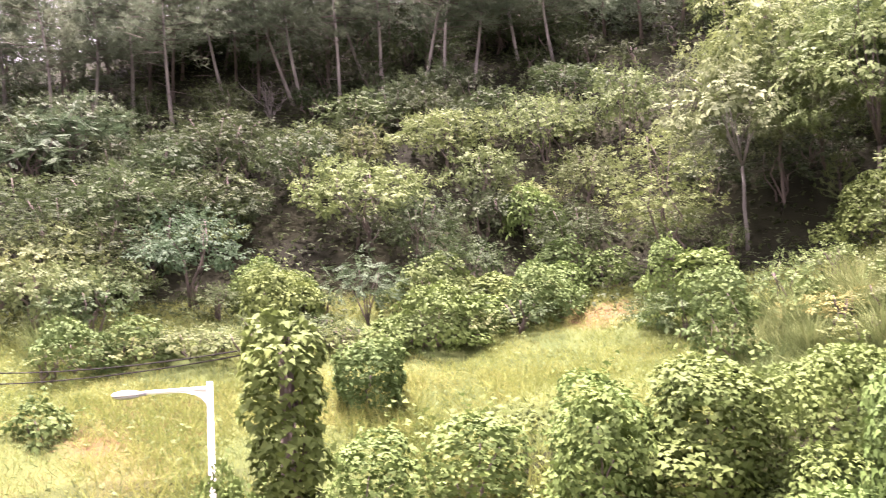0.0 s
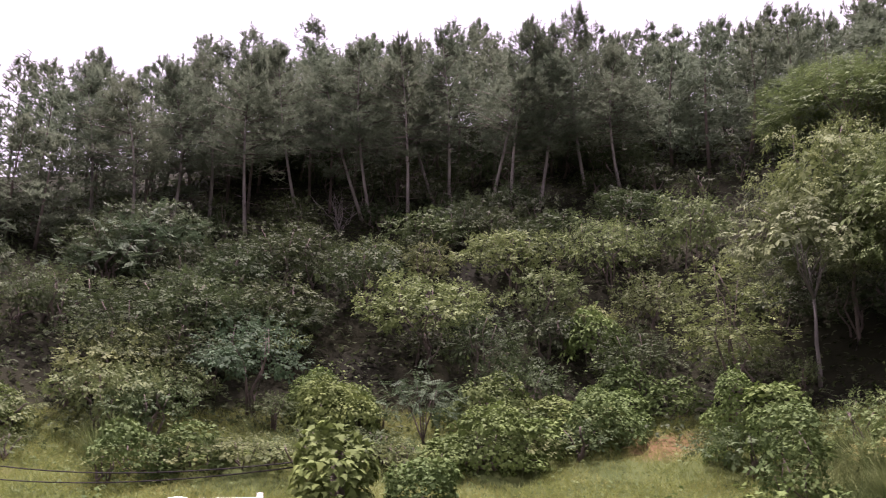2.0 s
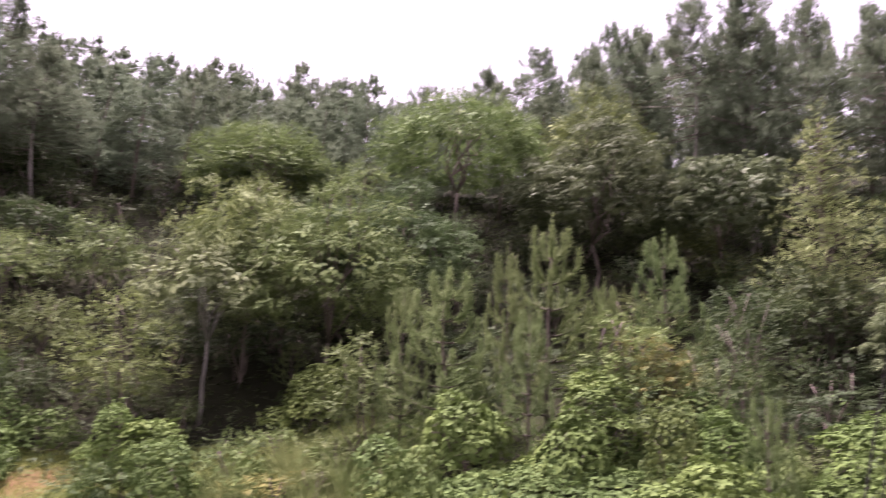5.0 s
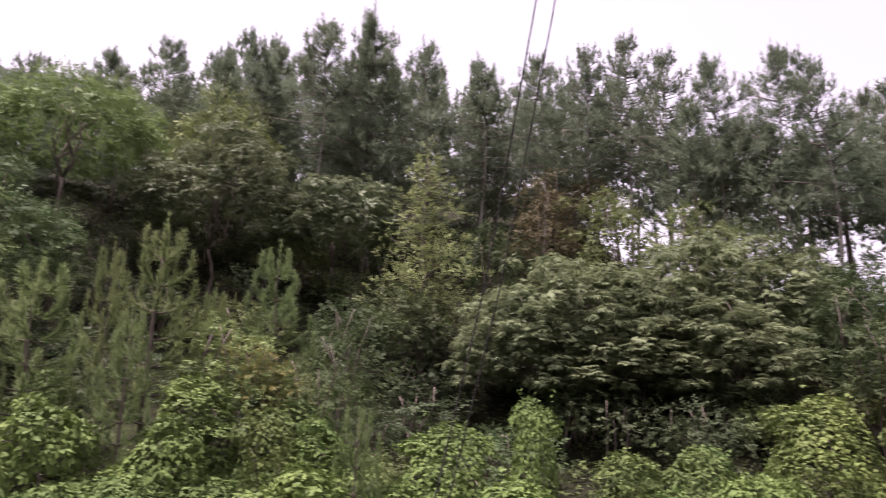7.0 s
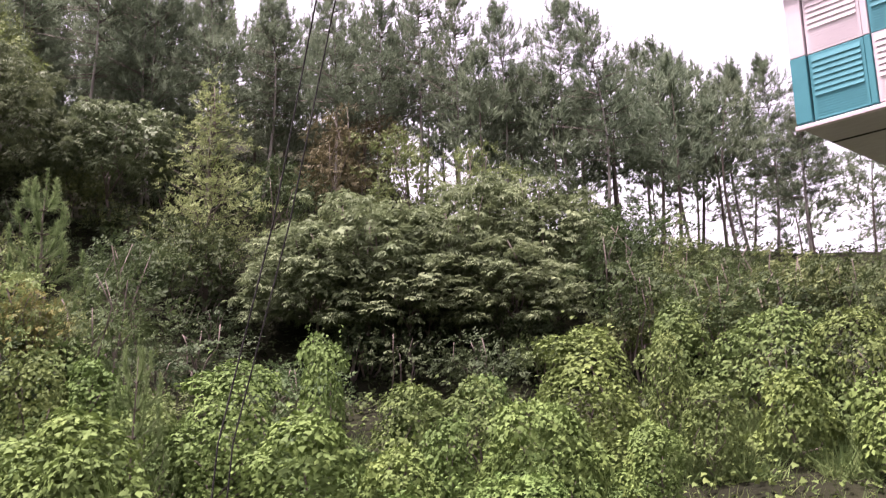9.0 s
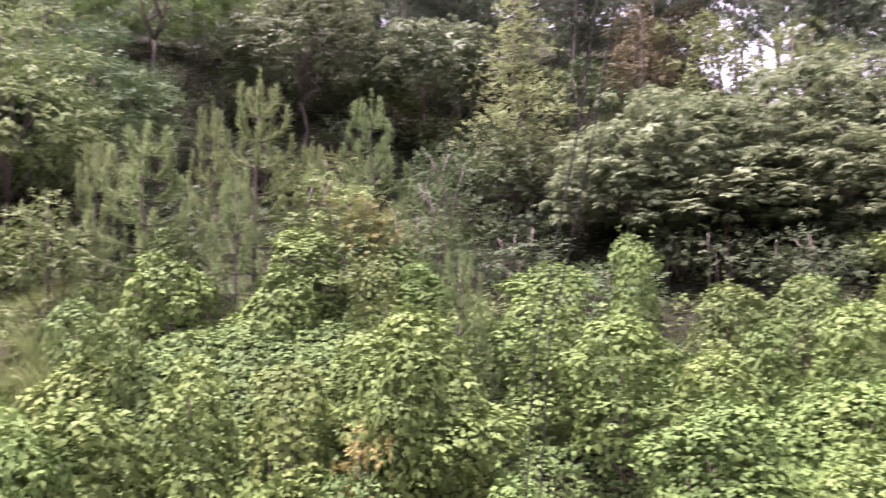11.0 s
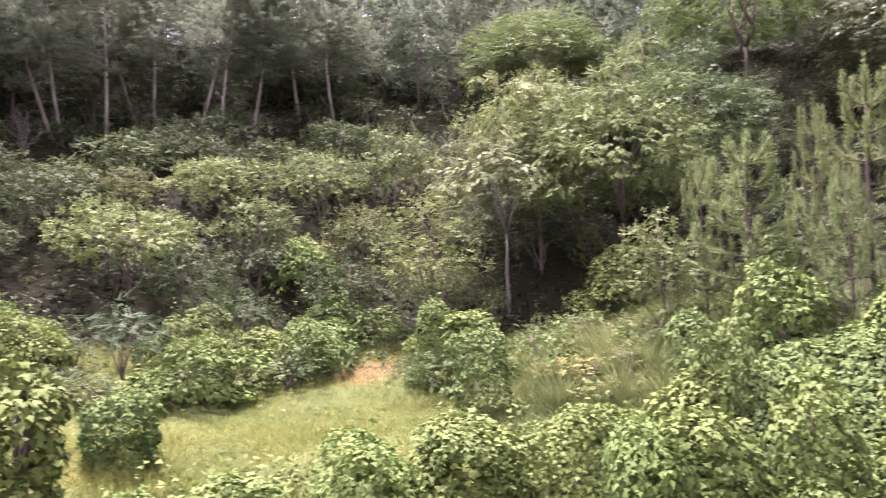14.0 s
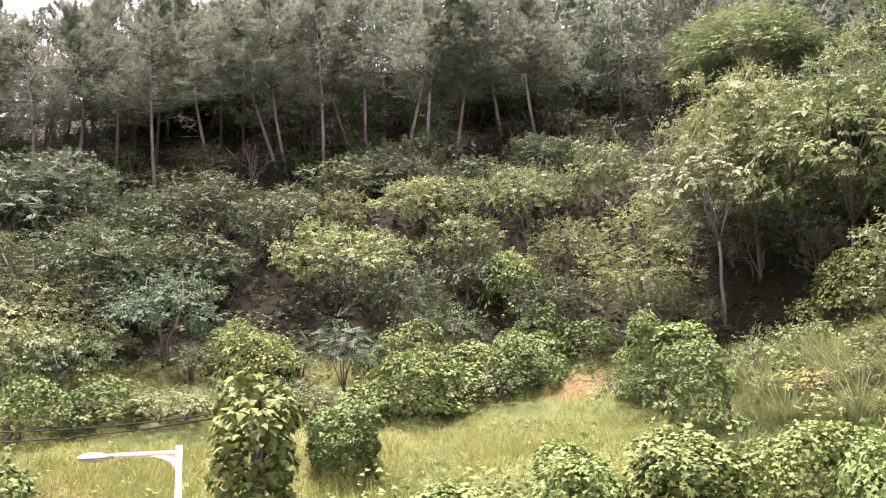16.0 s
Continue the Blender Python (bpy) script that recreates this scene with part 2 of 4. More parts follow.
BROAD = joined([kite(0.05 + 0.22 * i, 0, (0.9 if i % 2 else -0.9), 0.5, 0.62, 0.3) for i in range(3)] + [kite(0.6, 0, 0.1, 0.5, 0.6)])
LONG = joined([kite(0.0, 0, a, 0.9 - 0.15 * abs(a), 0.26, 0.45) for a in (-1.4, -0.75, -0.1, 0.6, 1.3)])
PINNATE = joined([kite(0.1 + 0.16 * i, 0, s * 1.2, 0.3, 0.45, 0.15) for i in range(6) for s in (1, -1)] + [kite(1.05, 0, 0, 0.25, 0.45)])


def tuft(rng, count, open_low, open_high, wide):
    """A brush of pine needles round a shoot."""
    v, f = [], []
    for i in range(count):
        a, o = rng.uniform(0, 2 * np.pi), rng.uniform(open_low, open_high)
        base = np.array((rng.uniform(-0.25, 0.35), 0, 0))
        d = np.array((math.cos(o), math.sin(o) * math.cos(a), math.sin(o) * math.sin(a)))
        s = unit(np.cross(d, rng.normal(size=3))) * wide
        v += [base - s, base + s, base + d * rng.uniform(0.75, 1.1)]
        f.append((3 * i, 3 * i + 1, 3 * i + 2))
    return np.array(v), np.array(f)


# ---- the lie of the land ----
FALL_D = (0, 9, 12, 14.5, 17, 20, 25, 29, 33, 38, 45, 52, 60, 65, 76, 85, 110, 3000)
FALL_Z = (0, 0.2, 1, 2.4, 3.6, 4.6, 5.8, 7.2, 10, 13.8, 18.2, 22.6, 26.4, 28.8, 33.8, 37, 38, 38)
TURN_A = (-180, -75, -54, -37, -15, 15, 40, 65, 80, 180)
TURN_K = (0.55, 0.62, 0.82, 1.0, 1.12, 1.12, 0.95, 0.68, 0.6, 0.55)


def ease(x, a, b):
    t = min(max((x - a) / (b - a), 0), 1)
    return t * t * (3 - 2 * t)


def height(x, y):
    """The hillside: a bank, a terrace of meadow, then a steep wooded slope that bends round."""
    d, az = math.hypot(x, y), math.degrees(math.atan2(x, y))
    z = float(np.interp(d, FALL_D, FALL_Z)) - 7
    if z > 0:
        k = float(np.interp(az, TURN_A, TURN_K))
        goal = k + max(0, 0.95 - k) * ease(az, -60, -50) * (az < 0)
        z *= k + (min(goal, 1.0) - k) * ease(d, 45, 58)
    z += (2.6 - 1.9 * ease(az, 12, 30)) * ease(az, -20, 4) * (1 - ease(az, 75, 110)) * ease(d, 11, 16) * (1 - ease(d, 26, 36))
    z -= ease(az, 34, 46) * 0.55 * min(max(d - 45.5, 0), 44)
    z = z * ease(130 - abs(az), 0, 35) + (1 - ease(130 - abs(az), 0, 35)) * -7
    return z + 7


def build_ground():
    rings = [0.0] + list(np.arange(3, 60, 1.0)) + [62, 66, 70, 76, 82, 90, 105, 130, 180, 300, 600, 1200, 3000]
    n = 144
    v, f = [], []
    for d in rings:
        for j in range(n):
            a = 2 * np.pi * j / n
            x, y = d * math.sin(a), d * math.cos(a)
            bump_z = noise.noise((x * 0.4, y * 0.4, 0)) * 0.18 if 4 < d < 80 else 0
            v.append((x, y, height(x, y) + bump_z))
    for i in range(len(rings) - 1):
        for j in range(n):
            p, q = i * n + j, i * n + (j + 1) % n
            f += [(p, q + n, q), (p, p + n, q + n)] if i else [(p, p + n, q + n)]
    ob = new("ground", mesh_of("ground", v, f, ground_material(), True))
    tagged(ob, "hillside of turf, leaf litter painted dark as if shaded, and bare orange clay", "ground", kind="structure")


build_ground()


# ---- crowns ----
def lobes_for(rng, w, h, low, share, cover, flat=0.5, from_z=-0.6, uneven=0.2):
    """Leafy masses set over the outline of a crown between low and h, with dark gaps between; the first is the core."""
    a, s = 0.5 * w, share * w
    mid, up, down = low + (h - low) * 0.42, (h - low) * 0.58, (h - low) * 0.42
    count = max(8, int(cover * 4 * a * (a + up) / 2 / (s * s)))
    shift = Vector(rng.uniform(0, 50, 3))
    out = [((0, 0, mid), (0.56 * a, 0.56 * a, 0.58 * (up + down) / 2))]
    for i in range(count):
        z = 1 - 2 * (i + 0.5) / count
        if z < from_z:
            continue
        ring, turn = math.sqrt(1 - z * z), i * 2.39996 + rng.normal() * 0.2
        d = Vector((ring * math.cos(turn), ring * math.sin(turn), z))
        k = (1 + uneven * noise.noise(d * 1.6 + shift) * 1.6) * rng.uniform(0.8, 1.04)
        q = s * rng.uniform(0.65, 1.3)
        c = (d.x * (a - 0.6 * q) * k, d.y * (a - 0.6 * q) * k, max(mid + d.z * ((up if z > 0 else down) - 0.5 * q) * k, low * 0.7 + 0.05))
        out.append((c, (q, q, q * flat * rng.uniform(0.75, 1.2))))
    return out


def on_lobes(rng, lobes, per_area, low=0.0, deep=0.25, under=-0.2, jit=0.08):
    pos, out = [], []
    for i, (c, r) in enumerate(lobes):
        c, r = np.array(c), np.array(r)
        area = 4 * np.pi * ((r[0] * r[1]) ** 1.6 / 3 + 2 * (r[0] * r[2]) ** 1.6 / 3) ** (1 / 1.6)
        d = unit(rng.normal(size=(max(6, int(area * per_area)), 3)))
        d = d[d[:, 2] > under]
        p = c + d * r * (1 + jit * rng.normal(size=(len(d), 1)) - deep * rng.uniform(0, 1, (len(d), 1)) ** 3)
        keep = p[:, 2] > low
        for j, (c2, r2) in enumerate(lobes):
            if j != i:
                keep &= (((p - np.array(c2)) / np.array(r2)) ** 2).sum(1) > 0.62
        pos.append(p[keep])
        out.append(unit(d / r)[keep])
    return np.concatenate(pos), np.concatenate(out)


def leafy(rng, lobes, template, size, per_area, low, droop=0.3, lie=0.42, under=-0.2):
    pos, out = on_lobes(rng, lobes, per_area, low, 0.25, under)
    n = len(pos)
    way = out * np.array((1, 1, 0.35)) + 0.34 * rng.normal(size=(n, 3)) + np.array((0, 0, -droop))
    up = out * (1 - lie) + np.array((0, 0, lie)) + 0.2 * rng.normal(size=(n, 3))
    return scatter(template, pos, way, up, size * rng.uniform(0.7, 1.25, n))


def stem_to(rng, base, tip, r0, r1, steps=5, wander=0.06, sides=6):
    base, tip = np.array(base, float), np.array(tip, float)
    t = np.linspace(0, 1, steps)[:, None]
    p = base + (tip - base) * t
    p[1:-1] += rng.normal(size=(steps - 2, 3)) * wander * np.linalg.norm(tip - base)
    return tube(p, r0 + (r1 - r0) * t[:, 0], sides)


MADE = {}
SIZES = ((1.3, 1.0), (2.2, 1.6), (3.3, 1.5), (2.2, 3.4), (3.0, 4.6), (3.6, 2.8), (5.0, 3.4), (5.5, 6.0), (4.2, 7.0), (8.5, 8.0))


def nearest_size(w, h):
    return min(SIZES, key=lambda s: abs(math.log(s[0] / w)) + 0.8 * abs(math.log(s[1] / h)))


def put_thing(key, make, x, y, w, h, nominal, sink=0.06):
    turn = (x * 7.31 + y * 3.17) % 6.283
    m = Matrix.LocRotScale((x, y, height(x, y) - sink), Euler((0, 0, turn)), (w / nominal[0], w / nominal[0], h / nominal[1]))
    if key not in MADE:
        MADE[key] = make()
        MADE[key].matrix_basis = m
        return MADE[key]
    made = copy_thing(MADE[key], Matrix.Identity(4))
    made.matrix_basis = m
    return made


def kudzu_mound(x, y, w, h, tone="bright"):
    nom = nearest_size(w, h)
    variant = int(abs(x * 13 + y * 7)) % 3
    key = ("kudzu", nom, variant, tone)

    def make():
        rng = np.random.default_rng(hash_of(key))
        top = new("kudzu_mound")
        W, H = nom
        lobes = [((0, 0, 0.34 * H), (0.36 * W, 0.36 * W, 0.54 * H))]
        for i in range(9 if W < 4 else 14):
            a, t = i * 2.4 + rng.uniform(0, 0.8), (0.2, 0.7, 0.44)[i % 3] + 0.12 * rng.uniform(-1, 1)
            r = W * (0.39 - 0.3 * t) * rng.uniform(0.6, 1.3)
            q = rng.uniform(0.12, 0.26) * W
            lobes.append(((r * math.cos(a), r * math.sin(a), t * H), (q, q, min(0.8 * q, 0.3 * H))))
        pos, out = on_lobes(rng, lobes, 165 if tone == "bright" else 115, 0.05, 0.1, -0.12, 0.02)
        pos += out * np.array([0.2 * noise.noise(p * 1.1) + 0.07 * noise.noise(p * 2.6) for p in pos])[:, None]
        # young shoots that stand clear of the mass
        shoots = rng.choice(len(pos), max(5, int(len(pos) * 0.004)), replace=False)
        shoots = shoots[out[shoots, 2] > 0.1]
        extra, extra_out = [], []
        for k in shoots:
            way_k = out[k] * 0.5 + np.array((0, 0, 0.75)) + 0.35 * rng.normal(size=3)
            for j in range(rng.integers(3, 7)):
                extra.append(pos[k] + way_k * 0.085 * (j + 1) + 0.035 * rng.normal(size=3) - np.array((0, 0, 0.007 * j * j)))
                extra_out.append(out[k])
        if extra:
            pos, out = np.concatenate([pos, np.array(extra)]), np.concatenate([out, np.array(extra_out)])
        n = len(pos)
        way = np.cross(np.cross(out, np.array((0, 0, -1.0))), out) * 0.9 + 0.3 * out + 0.34 * rng.normal(size=(n, 3))
        up = out + np.array((0, 0, 0.16)) + 0.17 * rng.normal(size=(n, 3))
        outer = scatter(LOBED, pos, way, up, rng.uniform(0.064, 0.122, n))
        within = leafy(rng, [(c, tuple(0.84 * k for k in q)) for c, q in lobes], BROAD, 0.26, 8, 0.05, 0.3, 0.3, -0.6)
        leaves = joined([outer, within])
        part("foliage", mesh_of("kudzu_foliage", *leaves, LEAF[tone]), top)
        stems = [stem_to(rng, (rng.normal() * 0.15, rng.normal() * 0.15, 0), np.array(c) * (0.9, 0.9, 0.9), 0.035, 0.012, 5, 0.08, 5) for c, r in lobes[1:7]]
        part("stemwork", mesh_of("kudzu_stems", *joined(stems), DARK_BARK), top, "twisted brown vine stems")["kind"] = "stuff"
        words = {"bright": "bright green kudzu vine smothering a low bush", "mid": "mid-green vine-covered bush on the grassy slope"}
        return tagged(top, words[tone], "vine bush", "kudzu mounds on the bank")

    return put_thing(key, make, x, y, w * 1.06, h + 0.25, nom, 0.3)


def hash_of(key):
    return sum((i + 3) * ord(c) for i, c in enumerate(str(key))) % 100003


WORDS = {"tan": "tan-green", "deep": "deep green", "airy": "thin-crowned grey-green", "light": "pale green", "olive": "olive green", "yellow": "yellow-green", "green": "fresh green", "dark": "shade-darkened green",
         "teal": "bluish green", "silver": "silvery green", "chestnut": "olive-grey long-leaved", "brown": "browning, half-withered", "orange": "orange-tinged autumn"}


def shrub(x, y, w, h, tone="olive"):
    w *= 1.15
    nom = nearest_size(w, h)
    variant = int(abs(x * 13 + y * 7)) % 3
    key = ("shrub", nom, variant, tone)

    def make():
        rng = np.random.default_rng(hash_of(key))
        top = new("shrub")
        W, H = nom
        low = 0.2 * H
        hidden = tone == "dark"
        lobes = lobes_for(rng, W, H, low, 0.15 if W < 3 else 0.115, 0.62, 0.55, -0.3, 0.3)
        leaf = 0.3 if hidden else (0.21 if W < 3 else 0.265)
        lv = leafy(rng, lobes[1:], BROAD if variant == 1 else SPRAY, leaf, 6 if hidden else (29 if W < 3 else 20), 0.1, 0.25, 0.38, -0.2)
        # loose sprays that break the outline
        tips = leafy(rng, [(c, tuple(1.3 * k for k in q)) for c, q in lobes[1:]], SPRAY, leaf * 0.9, 1.6 if hidden else 4, 0.2, -0.45, 0.35, 0.1)
        inner = leafy(rng, lobes[:1], BROAD, min(0.36, 0.14 * W), 9, 0.1, 0.3, 0.3, -0.7)
        part("crown", mesh_of("shrub_crown", *joined([lv, tips, inner]), LEAF[tone]), top)
        for c, r in lobes[1:5]:
            part("stem", mesh_of("shrub_stem", *stem_to(rng, (rng.normal() * 0.1, rng.normal() * 0.1, 0), c, 0.045, 0.015), DARK_BARK), top, "thin grey-brown stem")
        return tagged(top, WORDS[tone] + " leafy shrub growing on the hillside", "shrub", "shrubs on the hillside")

    return put_thing(key, make, x, y, w, h, nom)


def tree(x, y, w, h, tone="light", low_share=None):
    w *= 1.15
    nom = nearest_size(w, h)
    variant = int(abs(x * 13 + y * 7)) % 2
    key = ("tree", nom, variant, tone, low_share)

    def make():
        rng = np.random.default_rng(hash_of(key))
        top = new("tree")
        W, H = nom
        low = (low_share or {"light": 0.2, "airy": 0.42, "chestnut": 0.1}.get(tone, 0.24)) * H
        wood_of = PALE_BARK if tone == "airy" else DARK_BARK
        drooping = tone in ("chestnut", "silver")
        if tone == "airy":
            lobes = lobes_for(rng, W, H, low, 0.085, 0.42, 0.5, -0.7, 0.35)
        elif drooping:
            lobes = lobes_for(rng, W, H, low, 0.085, 0.6, 0.85, -0.6, 0.28)
        elif tone == "yellow":
            lobes = lobes_for(rng, W, H, low, 0.075, 0.95, 0.5, -0.3, 0.12)
        else:
            lobes = lobes_for(rng, W, H, low, 0.08, 0.68, 0.5, -0.55, 0.3)
        lv = leafy(rng, lobes[1:], LONG if drooping else SPRAY, 0.27 if drooping else 0.29, 26, low * 0.8, 0.4, 0.4, -0.2)
        tips = leafy(rng, [(c, tuple(1.3 * k for k in q)) for c, q in lobes[1:]], LONG if drooping else SPRAY, 0.24, 3.5, low, -0.35 if not drooping else 0.2, 0.4, 0.1)
        inner = leafy(rng, [(c, tuple(k * q for k in r)) for c, r in lobes[:1] for q in (0.8, 1.15, 1.4)], BROAD, 0.55, 6, low, 0.3, 0.3, -0.1)
        part("crown", mesh_of("tree_crown", *joined([lv, tips, inner]), LEAF[tone]), top)
        fork = np.array((0.05 * W, 0.02 * W, max(0.3 * H, low)))
        part("trunk", mesh_of("tree_trunk", *stem_to(rng, (0, 0, -0.1), fork, 0.022 * H * 0.6, 0.015 * H * 0.6, 5, 0.03, 8), wood_of, True), top)
        for c, r in lobes[1:10]:
            part("limb", mesh_of("tree_limb", *stem_to(rng, fork, c, 0.009 * H * 0.6, 0.003 * H, 5, 0.06), wood_of, True), top)
        return tagged(top, WORDS[tone] + " broadleaf tree on the wooded slope", "tree", "broadleaf trees on the slope")

    return put_thing(key, make, x, y, w, h, nom)


def locust_shrub(x, y, w, h):
    nom = (3.2, 2.8)
    key = ("locust",)

    def make():
        rng = np.random.default_rng(41)
        top = new("locust_shrub")
        lobes = lobes_for(rng, 3.2, 2.8, 0.2, 0.15, 0.45, 0.5, -0.5, 0.3)
        lv = leafy(rng, lobes, PINNATE, 0.4, 12, 0.1, 0.3, 0.5)
        part("crown", mesh_of("locust_crown", *lv, LEAF["teal"]), top)
        for c, r in lobes[1:6]:
            part("stem", mesh_of("locust_stem", *stem_to(rng, (rng.normal() * 0.1, rng.normal() * 0.1, 0), c, 0.04, 0.015), DARK_BARK), top)
        return tagged(top, "bluish green shrub with feathery compound leaves", "shrub", "feathery shrubs on the slope")

    return put_thing(key, make, x, y, w, h, nom)


def cone_tree(x, y, w, h):
    nom = (3.6, 9.0)

    def make():
        rng = np.random.default_rng(77)
        top = new("conical_tree")
        part("trunk", mesh_of("cone_trunk", *stem_to(rng, (0, 0, -0.1), (0.1, 0, 8.4), 0.07, 0.012, 7, 0.01, 8), DARK_BARK, True), top)
        branches, lobes = [], []
        for i in range(58):
            t = i / 57
            a = i * 2.4 + rng.uniform(-0.4, 0.4)
            r = (0.2 + 1.65 * (1 - t) ** 0.8 * min(1, 0.5 + 3 * t)) * rng.uniform(0.65, 1.15)
            base = np.array((0.1 * t, 0, 0.9 + 7.2 * t))
            tip = base + np.array((r * math.cos(a), r * math.sin(a), 0.55 * r + 0.1))
            branches.append(tube([base, (base + tip) / 2 - np.array((0, 0, 0.06)), tip], [0.02, 0.012, 0.005], 4))
            s = 0.36 - 0.2 * t
            for u in (0.45, 0.75, 1.0):
                lobes.append((tuple(base + (tip - base) * u + 0.08 * rng.normal(size=3)), (s * 0.9, s * 0.9, s * 0.75)))
        for k in range(5):
            lobes.append(((0.1, 0, 8.2 + 0.2 * k), (0.2 - 0.025 * k, 0.2 - 0.025 * k, 0.22)))
        lv = leafy(rng, lobes, SPRAY, 0.19, 34, 0.3, -0.35, 0.5, -0.4)
        part("crown", mesh_of("cone_crown", *lv, LEAF["tan"]), top)
        part("branchwork", mesh_of("cone_branches", *joined(branches), DARK_BARK), top)["kind"] = "stuff"
        return tagged(top, "slender yellowish-green conical tree standing above the shrubs", "tree")

    return put_thing(("cone",), make, x, y, w, h, nom)


def pine(x, y, w=4.0, h=10.0, build="front", lean=0.0):
    """A pine with layered, spiky tufts: tall and bare-trunked, or clothed lower down. lean: degrees to the right as one faces it from the road."""
    variant = int(abs(x * 17 + y * 29)) % (5 if build in ("front", "open") else 3)
    key = ("pine", build, variant)
    front = build in ("front", "open")

    def make():
        rng = np.random.default_rng(hash_of(key))
        top = new("pine_tree")
        tilt = rng.normal(size=2) * (0.3 if front else 0.4)
        bend = rng.normal(size=2) * 0.22
        zs = np.linspace(-0.15, 9.7, 9)

        def line(z):
            t = z / 9.7
            return np.array((tilt[0] * t + bend[0] * math.sin(t * 3), tilt[1] * t + bend[1] * math.sin(t * 3), z))

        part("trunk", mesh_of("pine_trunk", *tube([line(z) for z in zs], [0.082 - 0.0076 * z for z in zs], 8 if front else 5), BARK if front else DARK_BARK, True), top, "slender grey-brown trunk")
        low = 1.3 if build == "clothed" else 3.4 + 0.4 * variant if build == "ridge" else (3.2 if build == "open" else 0) + (3.4, 4.1, 2.9, 3.8, 3.1)[variant] * (0.25 if build == "open" else 1)
        branches, pos, way = [], [], []
        z = low
        while z < 9.5:
            t = (z - low) / (9.8 - low)
            for k in range(rng.integers(4, 7) if front else rng.integers(3, 6)):
                a = rng.uniform(0, 2 * np.pi)
                length = (0.16 + 2.45 * (1 - t ** 1.25) * min(1.0, 0.55 + 2.2 * t)) * rng.uniform(0.55, 1.2)
                d = np.array((math.cos(a), math.sin(a), -0.12 + 0.75 * t ** 2))
                base = line(z + rng.uniform(-0.15, 0.15))
                tip = base + d * length + np.array((0, 0, 0.16 * length))
                if front:
                    branches.append(tube([base, tip], [0.026, 0.006], 3))
                side = np.array((-d[1], d[0], 0))
                for j in range(16 if front else 8):
                    u = 1.03 - 0.8 * rng.uniform() ** 1.2
                    off = side * rng.normal() * 0.3 * length * (1.25 - u)
                    pos.append(base + (tip - base) * u + off + np.array((0, 0, rng.uniform(-0.06, 0.34))))
                    way.append(d * 0.5 + off + np.array((0, 0, rng.uniform(0.35, 1.3))))
                if t > 0.35:
                    for j in range(3):
                        pos.append(tip + np.array((0, 0, 0.12 + 0.17 * j)))
                        way.append(np.array((0, 0, 1.0)) + 0.15 * d)
            z += rng.uniform(0.36, 0.55) if build == "clothed" else rng.uniform(0.3, 0.48)
        for k in range(9):
            pos.append(line(9.3 + 0.12 * k))
            way.append(np.array((0, 0, 1.0)))
        for k in range(6 if front else 0):
            z = rng.uniform(1.4, low)
            a = rng.uniform(0, 6.28)
            base = line(z)
            branches.append(tube([base, base + np.array((math.cos(a), math.sin(a), 0.05)) * rng.uniform(0.3, 1.3)], [0.018, 0.006], 4))
        pos, way = np.array(pos), np.array(way)
        n = len(pos)
        half = n // 2
        up = rng.normal(size=(n, 3))
        size = rng.uniform(0.2, 0.36, n) * (1 if front else 1.4) * np.clip(1.5 - 0.08 * pos[:, 2], 0.55, 1.0)
        brushes = [tuft(rng, 10 if front else 5, 0.3, 1.25, 0.05 if front else 0.09) for k in range(2)]
        a = scatter(brushes[0], pos[:half], way[:half], up[:half], size[:half])
        b = scatter(brushes[1], pos[half:], way[half:], up[half:], size[half:])
        part("crown", mesh_of("pine_crown", *joined([a, b]), NEEDLE), top)
        if branches:
            part("branchwork", mesh_of("pine_branches", *joined(branches), DARK_BARK), top)["kind"] = "stuff"
        words = "pine clothed in dark needles nearly to the ground" if build == "clothed" else "tall pine with bare trunk and dark layered crown"
        return tagged(top, words, "pine tree", "pines along the ridge")

    ob = put_thing(key, make, x, y, max(w, 3.4) * 0.6 + 2.6, h, (4.0, 10.0))
    if lean:
        away = Vector((x, y, 0)).normalized()
        base = Matrix.Translation((x, y, height(x, y)))
        ob.matrix_basis = base @ Matrix.Rotation(radians(lean), 4, away) @ base.inverted() @ ob.matrix_basis
    return ob


